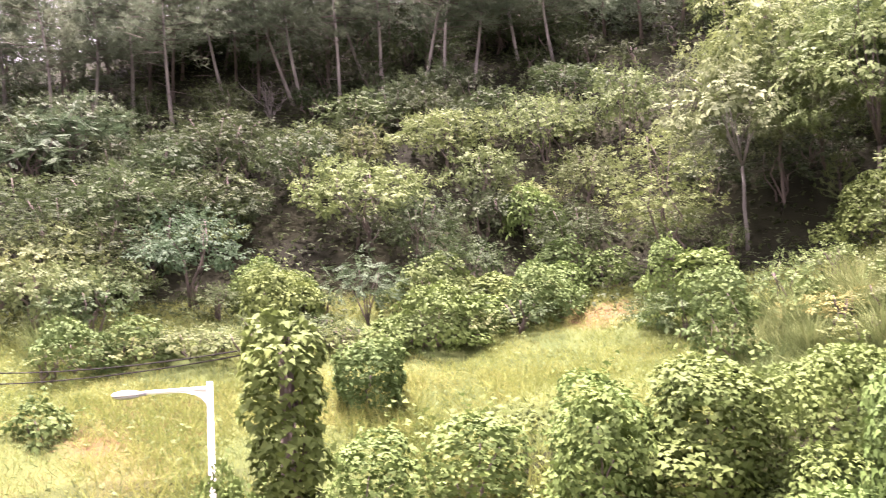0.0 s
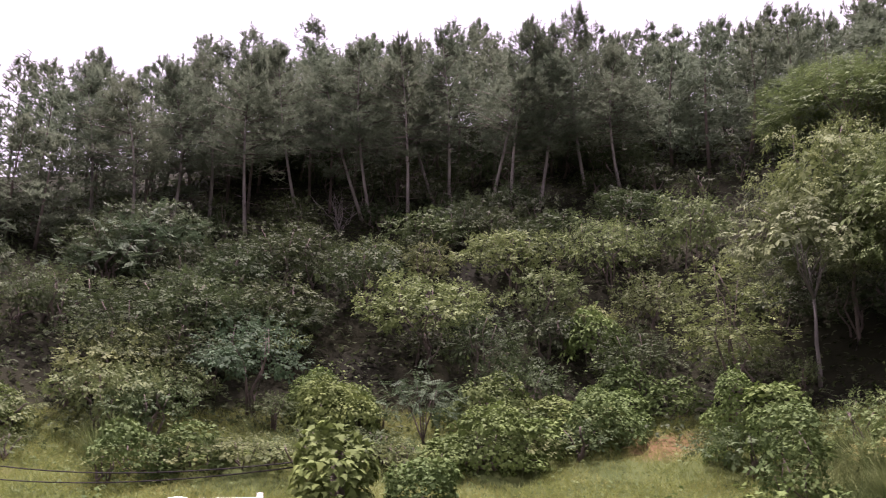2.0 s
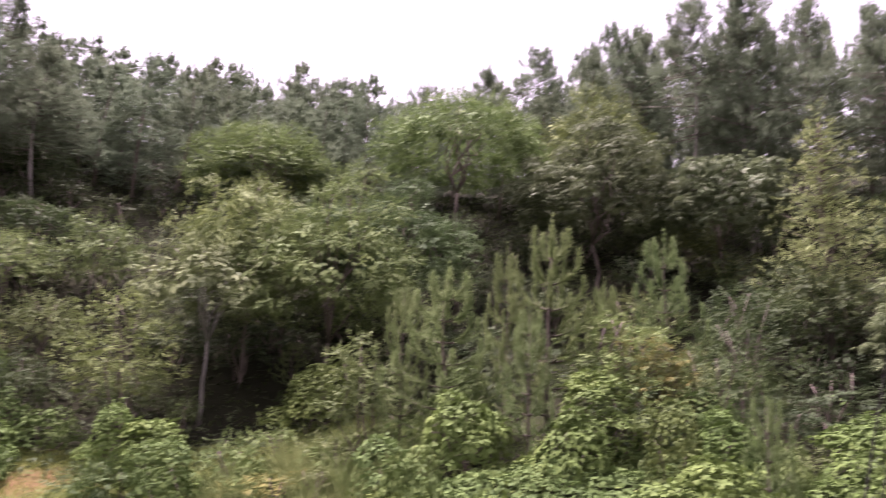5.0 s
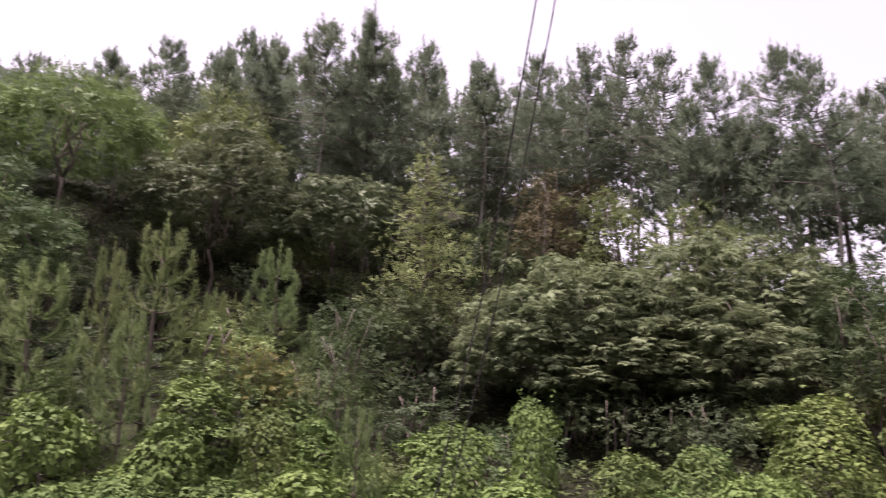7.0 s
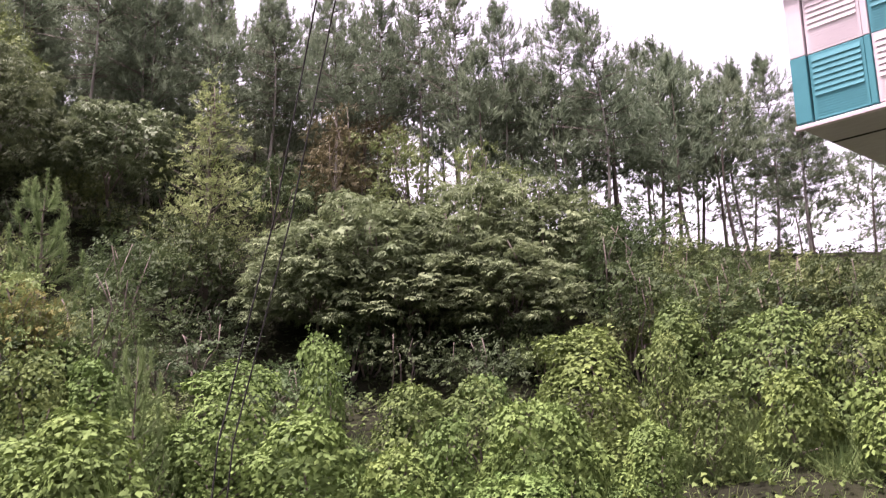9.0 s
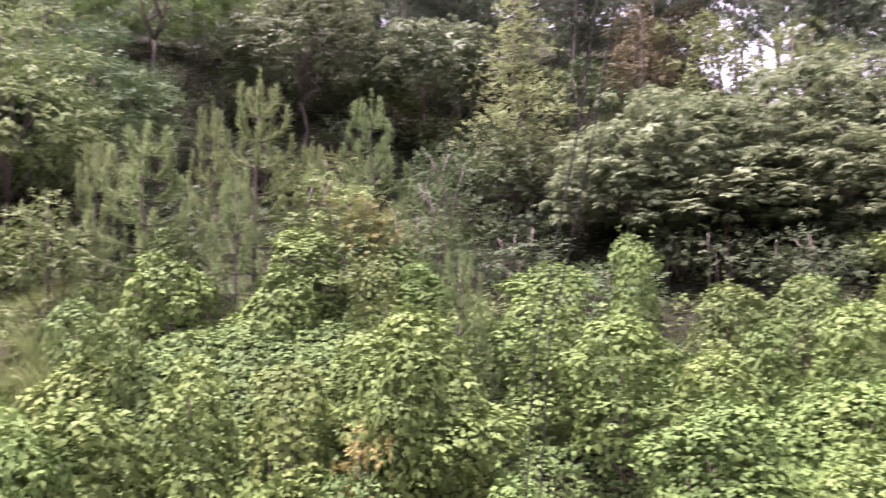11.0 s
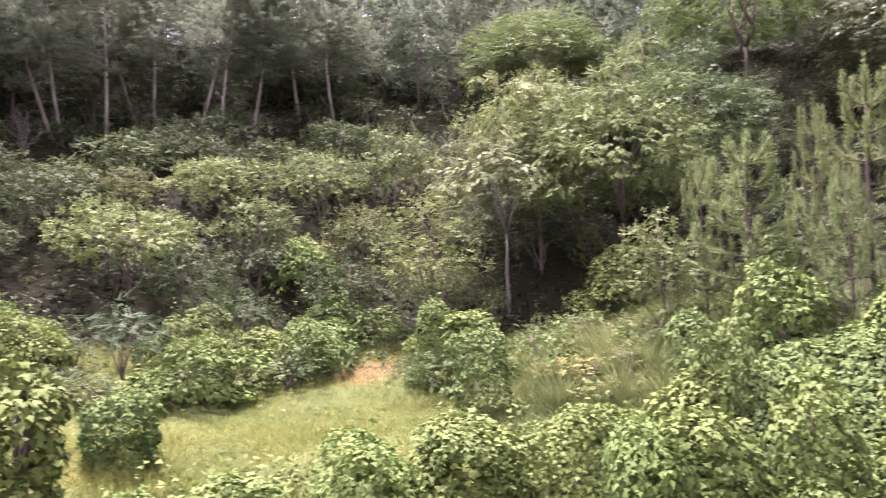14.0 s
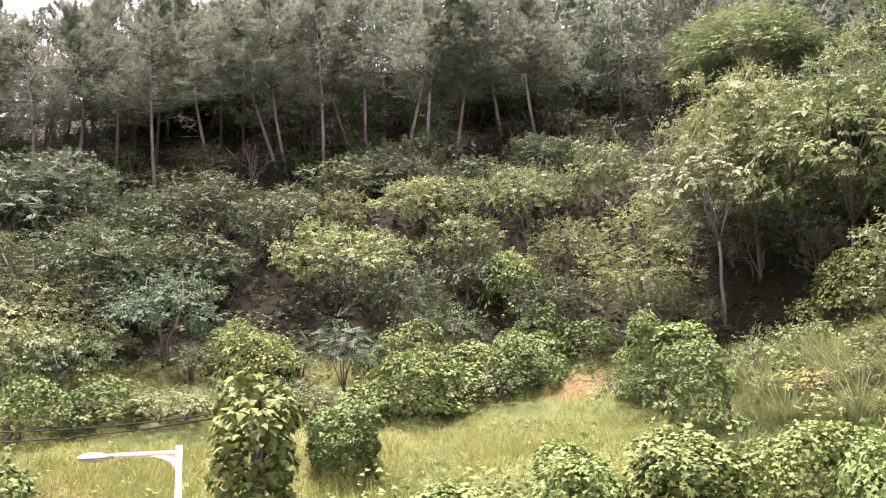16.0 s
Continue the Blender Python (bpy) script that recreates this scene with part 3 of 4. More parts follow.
def young_pine(x, y, w, h):
    variant = int(abs(x * 17 + y * 29)) % 2
    nom = (2.0, 5.0)

    def make():
        rng = np.random.default_rng(400 + variant)
        top = new("young_pine")
        part("trunk", mesh_of("young_pine_trunk", *stem_to(rng, (0, 0, -0.1), (0.05, 0, 4.7), 0.06, 0.012, 6, 0.01, 6), DARK_BARK), top)
        pos, way, branches, small = [], [], [], []
        z = 0.7
        while z < 4.5:
            t = z / 4.8
            for k in range(5):
                a = k * 1.257 + rng.uniform(-0.4, 0.4)
                length = (1.2 * (1 - t) + 0.2) * rng.uniform(0.75, 1.1)
                d = np.array((math.cos(a), math.sin(a), 0.0))
                u = np.linspace(0, 1, 7)[:, None]
                line = np.array((0.03, 0, z)) + d * length * u + np.array((0, 0, 1.0)) * (0.12 * u + 0.45 * u ** 2.5) * (0.4 + 0.5 * length)
                branches.append(tube(line[::2], [0.018, 0.014, 0.01, 0.006], 4))
                for j in range(2, 6):
                    pos.append(line[j])
                    way.append(line[j] - line[j - 1])
                    small.append(rng.uniform(0.2, 0.27))
                for j in range(4):
                    pos.append(line[6] + np.array((0, 0, 0.1 * j)))
                    way.append(np.array((0, 0, 1.0)) + 0.2 * d)
                    small.append(0.21 - 0.025 * j)
            z += 0.56
        for k in range(7):
            small.append(0.2 - 0.016 * k)
            pos.append(np.array((0.05, 0, 4.2 + 0.14 * k)))
            way.append(np.array((0, 0, 1.0)))
        pos, way = np.array(pos), np.array(way)
        lv = scatter(tuft(rng, 30, 0.25, 1.05, 0.042), pos, way, rng.normal(size=(len(pos), 3)), np.array(small))
        part("needles", mesh_of("young_pine_needles", *lv, YOUNG_NEEDLE), top)
        part("branchwork", mesh_of("young_pine_branches", *joined(branches), DARK_BARK), top)["kind"] = "stuff"
        return tagged(top, "young pine with upright pale green candle shoots", "pine tree", "young pines among the vines")

    return put_thing(("young", variant), make, x, y, max(w, 1.1) * 1.2, h * 1.03, nom)


# ---- street lamp, vine-wrapped pole and its cables ----
def street_lamp():
    top = new("street_lamp")
    foot = Vector((-9.13, 7.32, height(-9.13, 7.32)))
    top.location = foot
    post_h = 5.83 - foot.z
    arm = Vector((-0.70, -0.97, 0)).normalized()
    a3 = np.array(arm)
    part("post", mesh_of("lamp_post", *tube([(0, 0, -0.2), (0, 0, 1.2), (0, 0, 1.25), (0, 0, post_h + 0.06)], [0.075, 0.07, 0.046, 0.04], 14), WHITE, True), top)
    z = post_h - 0.03
    rim = [(0.0, -0.34), (0.05, -0.2), (0.11, -0.12), (0.2, -0.065), (0.32, -0.03), (0.42, -0.015), (0.42, 0.0), (0.0, 0.0)]
    across = np.array((-arm.y, arm.x, 0)) * 0.014
    flat = [a3 * u + np.array((0, 0, z + w)) for u, w in rim]
    gv = np.array([p - across for p in flat] + [p + across for p in flat])
    k = len(rim)
    gf = [(k - 1, i, i + 1) for i in range(k - 2)] + [(2 * k - 1, k + i + 1, k + i) for i in range(k - 2)]
    gf += [q for i in range(k) for q in ((i, (i + 1) % k, k + (i + 1) % k), (i, k + (i + 1) % k, k + i))]
    part("gusset", mesh_of("lamp_gusset", gv, gf, WHITE), top)
    part("arm", mesh_of("lamp_arm", *tube([a3 * 0 + (0, 0, z), a3 * 0.82 + (0, 0, z + 0.008)], [0.034, 0.026], 12), WHITE, True), top)
    part("clamp", mesh_of("lamp_clamp", *tube([a3 * 0.8 + (0, 0, z), a3 * 0.9 + (0, 0, z - 0.005)], [0.031, 0.034], 10), LENS, True), top, "grey metal clamp")
    # the head: a flattened, tapered shell with a glass below
    for name, mat, zlo, zhi, grow in (("head", WHITE, -0.012, 0.06, 1.0), ("diffuser", LENS, -0.05, -0.012, 0.9)):
        bm = bmesh.new()
        bmesh.ops.create_uvsphere(bm, u_segments=20, v_segments=10, radius=1)
        for v in bm.verts:
            u = (v.co.x + 1) / 2
            wide = 0.075 + 0.05 * u - 0.02 * max(0, u - 0.8) * 5
            zz = v.co.z * (zhi if v.co.z > 0 else -zlo) if name == "head" else (-0.012 - 0.045 * max(0.0, -v.co.z))
            v.co = Vector((0.19 * v.co.x, wide * v.co.y, zz))
            v.co.x *= grow
            v.co.y *= grow
        me = bpy.data.meshes.new("lamp_" + name)
        bm.to_mesh(me)
        bm.free()
        me.materials.append(mat)
        me.polygons.foreach_set("use_smooth", np.ones(len(me.polygons), dtype=bool))
        ob = part(name, me, top)
        ob.matrix_basis = Matrix.Translation(arm * 1.04 + Vector((0, 0, z - 0.005))) @ Matrix.Rotation(math.atan2(arm.y, arm.x), 4, 'Z')
    tagged(top, "white street lamp with a single side arm and flat head", "street lamp")


def vine_pole():
    rng = np.random.default_rng(9)
    x, y = -8.9, 8.5
    base = height(x, y)
    top = new("vine_covered_pole")
    top.location = (x, y, base)
    h = 6.75 - base
    part("pole", mesh_of("pole", *tube([(0, 0, -0.2), (0, 0, h * 0.94)], [0.14, 0.1], 10), DARK_BARK, True), top, "dark pole under the leaves")
    lobes = []
    for i in range(26):
        t = i / 25
        a, r = i * 2.4, 0.2 + 0.1 * rng.uniform()
        s = 0.42 - 0.06 * t + 0.07 * rng.normal()
        lobes.append(((r * math.cos(a), r * math.sin(a), 0.2 + (h - 0.55) * t), (s, s, 0.42)))
    pos, out = on_lobes(rng, lobes, 170, 0.05, 0.4, -0.5)
    n = len(pos)
    way = np.array((0, 0, -0.8)) + 0.6 * out + 0.4 * rng.normal(size=(n, 3))
    up = out * 0.5 + np.array((0, 0, 0.75)) + 0.28 * rng.normal(size=(n, 3))
    part("foliage", mesh_of("pole_foliage", *scatter(LOBED, pos, way, up, rng.uniform(0.085, 0.165, n)), LEAF["bright"]), top)
    part("stemwork", mesh_of("pole_stems", *joined([stem_to(rng, (0.15, 0, 0), (0.12, 0.05 * k, h * 0.8), 0.03, 0.012, 7, 0.02, 5) for k in range(4)]), DARK_BARK), top)["kind"] = "stuff"
    tagged(top, "pole wrapped from foot to tip in large-leaved kudzu", "vine pole")


def cable(name, points, r, label):
    top = new(name, mesh_of(name, *tube(points, [r] * len(points), 6), CABLE, True))
    return tagged(top, label, "cable")


def sagging(a, b, sag, steps=14):
    a, b = np.array(a, float), np.array(b, float)
    return [a + (b - a) * t - np.array((0, 0, sag * 4 * t * (1 - t))) for t in np.linspace(0, 1, steps)]


street_lamp()
vine_pole()
cable("overhead_cable", sagging((-9.0, 8.3, 6.3), (-21.0, 7.0, 6.05), 0.35), 0.012, "black overhead cable strung from the vine-covered pole")
cable("overhead_cable", sagging((-9.0, 8.3, 6.24), (-21.0, 6.9, 5.7), 0.33), 0.012, "black overhead cable strung from the vine-covered pole")
cable("hanging_cable", [(1.95, 2.28, 11.2), (1.64, 2.5, 8.82), (1.48, 2.6, 7.7), (1.33, 2.68, 6.93), (1.29, 2.68, 6.5), (1.1, 2.75, 4.2), (0.95, 2.8, 0.0)], 0.0031, "thin black cable hanging steeply in front of the slope")
cable("hanging_cable", [(2.03, 2.26, 11.2), (1.71, 2.47, 8.82), (1.53, 2.57, 7.7), (1.375, 2.66, 6.93), (1.335, 2.66, 6.5), (1.15, 2.73, 4.2), (1.0, 2.78, 0.0)], 0.0028, "thin black cable hanging steeply in front of the slope")


# ---- the building's overhanging storey ----
def box_mesh(name, x0, x1, y0, y1, z0, z1, mat, bevel=0.0):
    bm = bmesh.new()
    bmesh.ops.create_cube(bm, size=1)
    bmesh.ops.scale(bm, vec=(x1 - x0, y1 - y0, z1 - z0), verts=bm.verts)
    bmesh.ops.translate(bm, vec=((x0 + x1) / 2, (y0 + y1) / 2, (z0 + z1) / 2), verts=bm.verts)
    if bevel:
        bmesh.ops.bevel(bm, geom=bm.edges[:], offset=bevel, segments=1, affect='EDGES')
    me = bpy.data.meshes.new(name)
    bm.to_mesh(me)
    bm.free()
    me.materials.append(mat)
    return me


def building():
    top = new("building")
    x0, y1, zb, zt = 6.37, 2.905, 9.2, 10.37
    part("body", box_mesh("body", x0 + 0.06, 12.0, -12.0, y1 - 0.06, zb + 0.03, zt - 0.02, PINK_WHITE), top)
    part("soffit", box_mesh("soffit", x0 + 0.04, 12.0, -12.0, y1 - 0.04, zb - 0.02, zb + 0.028, SOFFIT), top, "grey flat soffit with a dark joint")
    part("soffit_joint", box_mesh("soffit_joint", x0 + 0.5, x0 + 0.53, -12.0, y1 - 0.05, zb - 0.026, zb - 0.021, CABLE), top)
    part("cap", box_mesh("cap", x0 - 0.03, 12.0, -12.0, y1 + 0.03, zt - 0.019, zt + 0.13, PINK_WHITE, 0.008), top)
    part("drip_edge", box_mesh("drip_edge", x0 - 0.01, x0 + 0.039, -12.0, y1 + 0.01, zb - 0.024, zb + 0.012, PINK_WHITE, 0.004), top)
    mid = (zb + zt) / 2
    for row, (z0, z1) in enumerate(((zb + 0.031, mid), (mid, zt - 0.02))):
        part("corner_post", box_mesh("corner_post", x0, x0 + 0.06, y1 - 0.13, y1, z0 + 0.001, z1 - 0.001, PINK_WHITE if row else TEAL_PAINT, 0.004), top)
        y = y1 - 0.14
        for col in range(8):
            mat = PINK_WHITE if (row + col) % 2 else TEAL_PAINT
            ya, yb = y - 0.44, y
            panel = part("panel", box_mesh("panel", x0 + 0.016, x0 + 0.058, ya + 0.004, yb - 0.004, z0 + 0.003, z1 - 0.003, mat, 0.003), top, "white louvred panel" if mat is PINK_WHITE else "teal louvred panel")
            for k in range(7):
                zk = z1 - 0.05 - k * 0.048
                sl = part("slat", box_mesh("slat", -0.003, 0.003, ya + 0.03, yb - 0.03, -0.022, 0.022, mat, 0.001), panel)
                sl.matrix_basis = Matrix.Translation((x0 + 0.0145, 0, zk)) @ Matrix.Rotation(0.16, 4, 'Y')
            for k in range(9):
                zk = z0 + 0.03 + k * 0.021
                part("rib", box_mesh("rib", x0 + 0.0145, x0 + 0.0165, ya + 0.03, yb - 0.03, zk, zk + 0.011, mat), panel)
            y -= 0.44
            if col % 2 == 0:
                part("mullion", box_mesh("mullion", x0 + 0.004, x0 + 0.058, y - 0.05, y - 0.002, z0 + 0.002, z1 - 0.002, mat, 0.004), top)
                y -= 0.052
    part("lower_wall", box_mesh("lower_wall", 8.6, 11.8, -12.0, 1.0, 0.0, zb - 0.021, PLASTER), top, "plain plaster wall below the overhang")
    tagged(top, "building with an overhanging storey of white and teal louvres", "building")
    wall = new("wall_south", box_mesh("wall_south", -14.0, 8.59, -2.4, -2.1, 0.0, 12.0, PLASTER))
    tagged(wall, "plain plaster wall", "wall", kind="structure")


building()

# ---- plants set out by hand ----
kudzu_mound(4.4, 13.5, 3.4, 4.1, 'bright')
kudzu_mound(0.9, 13.5, 1.8, 3.8, 'bright')
kudzu_mound(2.4, 13.6, 1.9, 3.3, 'bright')
kudzu_mound(-0.6, 13.2, 2.4, 3.9, 'bright')
kudzu_mound(-1.5, 12.5, 1.8, 4.5, 'bright')
kudzu_mound(8.6, 13.5, 2.7, 3.6, 'bright')
kudzu_mound(8.9, 11.1, 3.1, 3.5, 'bright')
kudzu_mound(11.2, 12.8, 1.6, 3.1, 'bright')
kudzu_mound(13.0, 11.8, 3.3, 3.2, 'bright')
kudzu_mound(9.2, 9.0, 1.9, 3.8, 'bright')
kudzu_mound(10.6, 16.3, 1.5, 4.2, 'bright')
kudzu_mound(8.2, 16.0, 2.8, 4.0, 'bright')
kudzu_mound(0.6, 18.5, 2.4, 2.0, 'bright')
kudzu_mound(3.0, 12.0, 1.5, 3.7, 'mid')
kudzu_mound(5.3, 11.1, 1.6, 3.8, 'bright')
kudzu_mound(16.3, 13.3, 3.3, 4.1, 'bright')
kudzu_mound(19.1, 12.9, 1.6, 3.6, 'mid')
kudzu_mound(22.2, 11.4, 3.9, 3.6, 'mid')
kudzu_mound(17.9, 10.9, 1.8, 2.6, 'mid')
kudzu_mound(14.7, 10.4, 1.6, 2.4, 'bright')
kudzu_mound(19.8, 9.7, 2.5, 2.1, 'bright')
kudzu_mound(21.4, 13.9, 2.5, 4.1, 'mid')
kudzu_mound(9.5, 12.3, 1.9, 3.2, 'bright')
kudzu_mound(4.0, 12.6, 1.8, 4.5, 'bright')
kudzu_mound(23.2, 9.4, 3.5, 3.2, 'mid')
kudzu_mound(19.6, 7.5, 2.3, 2.2, 'bright')
kudzu_mound(2.8, 17.8, 2.1, 1.8, 'bright')
shrub(5.0, 19.9, 2.0, 2.2, 'yellow')
kudzu_mound(6.1, 18.0, 1.6, 2.4, 'bright')
kudzu_mound(14.6, 15.1, 1.9, 2.9, 'mid')
kudzu_mound(12.6, 15.5, 1.6, 2.8, 'mid')
kudzu_mound(3.7, 19.1, 2.3, 2.5, 'bright')
kudzu_mound(4.7, 16.9, 1.6, 2.7, 'mid')
kudzu_mound(6.7, 16.2, 1.3, 2.9, 'mid')
kudzu_mound(-0.5, 15.5, 1.5, 2.2, 'mid')
kudzu_mound(11.9, 14.8, 2.2, 3.3, 'mid')
kudzu_mound(13.3, 14.2, 2.1, 3.3, 'mid')
shrub(3.2, 12.3, 0.9, 3.5, 'orange')
shrub(4.9, 20.9, 1.2, 3.0, 'orange')
shrub(5.4, 19.8, 1.3, 2.9, 'orange')
kudzu_mound(-9.0, 7.3, 1.0, 4.3, 'bright')
kudzu_mound(-8.5, 7.3, 1.0, 4.2, 'bright')
kudzu_mound(-9.5, 10.9, 2.0, 2.5)
kudzu_mound(-8.4, 12.4, 2.6, 2.5)
kudzu_mound(-6.7, 14.0, 2.5, 2.9)
kudzu_mound(-4.9, 14.2, 2.6, 3.3)
kudzu_mound(-6.1, 12.8, 2.1, 3.5)
kudzu_mound(-4.7, 14.2, 2.7, 3.3)
kudzu_mound(-2.8, 15.2, 2.9, 2.4)
kudzu_mound(-0.7, 13.5, 2.2, 2.8)
kudzu_mound(-1.1, 15.5, 2.3, 1.7)
kudzu_mound(25.8, 17.2, 4.0, 2.9)
kudzu_mound(-3.7, 26.7, 2.9, 2.3, 'bright')
kudzu_mound(-5.9, 19.1, 1.9, 3.0, 'mid')
kudzu_mound(-0.8, 17.5, 2.1, 1.5, 'mid')
kudzu_mound(-13.9, 18.8, 3.3, 1.6, 'bright')
kudzu_mound(-14.0, 22.5, 2.5, 1.3, 'bright')
kudzu_mound(-12.8, 22.6, 2.3, 1.2, 'bright')
kudzu_mound(-19.7, 18.5, 2.9, 1.3, 'bright')
kudzu_mound(-21.6, 19.3, 2.1, 1.2, 'bright')
kudzu_mound(-15.2, 27.0, 2.5, 2.3, 'bright')
kudzu_mound(-7.2, 22.4, 2.3, 2.7, 'bright')
shrub(-7.8, 21.9, 2.6, 1.5, 'green')
kudzu_mound(-8.6, 22.8, 1.5, 2.8, 'bright')
kudzu_mound(-19.7, 11.8, 2.7, 1.3, 'mid')
kudzu_mound(-19.1, 13.0, 2.2, 1.2, 'mid')
shrub(-18.4, 14.1, 2.4, 1.0, 'olive')
kudzu_mound(-16.8, 9.2, 1.4, 0.9, 'mid')
tree(-7.9, 28.6, 4.4, 6.8, 'airy')
shrub(-20.3, 23.4, 4.8, 3.6, 'light')
shrub(-20.3, 28.9, 3.8, 3.0, 'light')
shrub(-15.8, 28.0, 2.4, 1.6, 'light')
shrub(-9.8, 25.8, 3.4, 5.1, 'yellow')
shrub(-16.4, 30.8, 3.7, 3.5, 'light')
shrub(-13.6, 32.8, 3.1, 3.8, 'olive')
shrub(-21.8, 17.0, 3.5, 3.2, 'teal')
locust_shrub(-16.6, 19.3, 2.3, 2.4)
kudzu_mound(-18.6, 18.3, 2.1, 1.6, 'mid')
shrub(-34.3, 20.9, 4.5, 3.0, 'silver')
shrub(-26.1, 17.4, 3.3, 3.4, 'green')
shrub(-25.9, 14.8, 2.8, 2.3, 'olive')
shrub(-28.0, 23.0, 4.6, 3.3, 'deep')
shrub(-24.3, 24.4, 3.1, 3.1, 'deep')
shrub(-25.1, 29.2, 3.5, 2.5, 'green')
kudzu_mound(-20.3, 18.5, 1.9, 1.7, 'mid')
shrub(-17.5, 23.5, 2.8, 3.1, 'deep')
shrub(-13.1, 26.1, 2.8, 2.5, 'deep')
shrub(-25.3, 21.1, 1.9, 1.2, 'yellow')
shrub(-23.0, 26.8, 2.3, 2.5, 'olive')
shrub(-33.7, 17.7, 2.9, 2.8, 'deep')
shrub(-27.8, 20.6, 2.9, 2.9, 'deep')
shrub(-17.5, 27.6, 2.6, 2.8, 'olive')
shrub(-13.9, 29.2, 2.6, 2.6, 'olive')
shrub(-30.1, 14.7, 3.7, 2.7, 'green')
shrub(-23.7, 14.9, 2.6, 1.5, 'olive')
shrub(-15.7, 23.1, 2.8, 1.9, 'deep')
shrub(-10.0, 27.5, 2.3, 1.9, 'green')
locust_shrub(-33.4, 19.9, 4.6, 3.2)
locust_shrub(-32.7, 17.6, 3.8, 2.7)
shrub(-27.5, 17.7, 5.3, 2.8, 'deep')
shrub(-27.1, 15.1, 3.8, 2.6, 'deep')
shrub(-25.5, 19.2, 4.1, 2.4, 'deep')
shrub(-25.2, 20.8, 3.4, 2.5, 'deep')
shrub(-25.0, 16.1, 3.7, 2.2, 'deep')
shrub(-25.2, 14.0, 3.1, 1.9, 'olive')
tree(-7.2, 30.2, 4.5, 8.2, 'light', 0.34)
tree(-3.9, 29.2, 5.9, 8.1, 'light')
tree(-6.0, 32.6, 6.0, 7.0, 'green')
tree(-2.0, 32.8, 6.0, 7.2, 'green')
tree(-9.9, 42.9, 7.0, 5.6, 'yellow', 0.1)
tree(0.8, 41.0, 8.2, 8.7, 'yellow', 0.42)
tree(8.3, 43.1, 5.8, 8.8, 'light')
tree(7.3, 37.7, 6.9, 7.5, 'silver')
tree(12.8, 36.5, 5.5, 6.7, 'silver')
cone_tree(14.7, 31.1, 5.4, 10.2)
young_pine(2.8, 20.8, 2.1, 5.7)
young_pine(0.2, 20.0, 2.2, 4.6)
young_pine(1.7, 21.4, 1.2, 5.0)
young_pine(6.3, 23.2, 2.0, 5.6)
young_pine(2.0, 18.4, 0.8, 3.8)
young_pine(-0.9, 21.0, 1.3, 4.4)
young_pine(4.4, 22.1, 1.2, 4.1)
young_pine(-5.3, 30.6, 1.1, 1.8)
young_pine(5.6, 14.4, 0.7, 4.0)
shrub(4.5, 20.5, 2.6, 3.3, 'yellow')
shrub(5.8, 20.2, 2.0, 3.0, 'olive')
shrub(8.4, 22.5, 3.0, 4.9, 'deep')
shrub(6.6, 18.9, 1.5, 4.0, 'green')
shrub(-1.9, 20.9, 1.7, 3.4, 'olive')
tree(18.8, 26.0, 6.1, 6.4, 'chestnut')
tree(22.3, 24.5, 5.4, 6.5, 'chestnut')
tree(26.0, 23.5, 5.2, 6.2, 'chestnut')
tree(16.7, 26.4, 4.8, 5.1, 'chestnut')
tree(19.6, 24.3, 5.5, 4.5, 'chestnut')
tree(22.8, 22.2, 5.1, 4.7, 'chestnut')
shrub(26.9, 37.2, 5.3, 5.6, 'brown')
shrub(30.4, 23.5, 6.3, 3.4, 'deep')
shrub(31.4, 19.6, 5.2, 2.6, 'deep')
shrub(32.8, 16.5, 4.5, 1.9, 'olive')
shrub(32.7, 14.2, 3.9, 2.3, 'olive')
shrub(24.9, 18.4, 3.0, 5.5, 'deep')
shrub(26.9, 17.3, 2.9, 4.9, 'olive')
shrub(28.0, 15.6, 2.9, 4.3, 'deep')
shrub(27.9, 13.5, 3.0, 4.1, 'olive')
shrub(23.7, 16.7, 2.6, 4.7, 'deep')
shrub(24.9, 14.9, 2.6, 4.2, 'green')
shrub(25.8, 13.2, 3.0, 4.0, 'deep')
shrub(28.6, 11.8, 3.0, 3.7, 'deep')
shrub(23.1, 28.9, 3.7, 7.9, 'olive')
shrub(26.3, 27.4, 3.8, 6.2, 'light')
shrub(28.5, 25.2, 3.2, 5.6, 'deep')
shrub(21.2, 31.5, 3.0, 7.8, 'brown')
shrub(30.0, 23.3, 3.2, 4.2, 'deep')
shrub(20.0, 34.3, 4.2, 4.5, 'deep')
shrub(13.6, 30.3, 3.9, 4.2, 'deep')
shrub(11.5, 30.6, 3.4, 3.4, 'deep')
for x, y, h, lean in (
        (-34.4, 25.8, 10.4, 0.7), (-37.7, 25.8, 10.2, -4.8), (-31.8, 31.5, 9.6, -14.9), (-30.8, 31.2, 10.3, -4.5),
        (-28.8, 31.9, 10.7, -2.0), (-29.5, 34.9, 9.6, -11.9), (-28.3, 34.7, 10.6, -1.3), (-26.0, 35.4, 11.1, 8.9),
        (-24.6, 35.3, 10.9, 7.0), (-22.6, 39.7, 11.1, -1.9), (-34.1, 29.0, 10.3, -8.6), (-37.3, 23.2, 9.6, -5.7),
        (-37.4, 21.2, 8.8, -8.7), (-40.7, 20.8, 8.9, -6.1), (-20.5, 39.8, 8.5, -1.7), (-23.8, 36.9, 10.4, 4.5)):
    pine(x, y, 4.0, h, "front", lean)
pine(24.5, 36.5, 4.4, 13.4, "open")
pine(27.6, 36.8, 4.7, 13.8, "open")
pine(28.9, 34.5, 4.6, 15.0, "open")
pine(29.8, 32.4, 4.5, 14.1, "open")
pine(31.5, 30.7, 4.4, 13.4, "open")
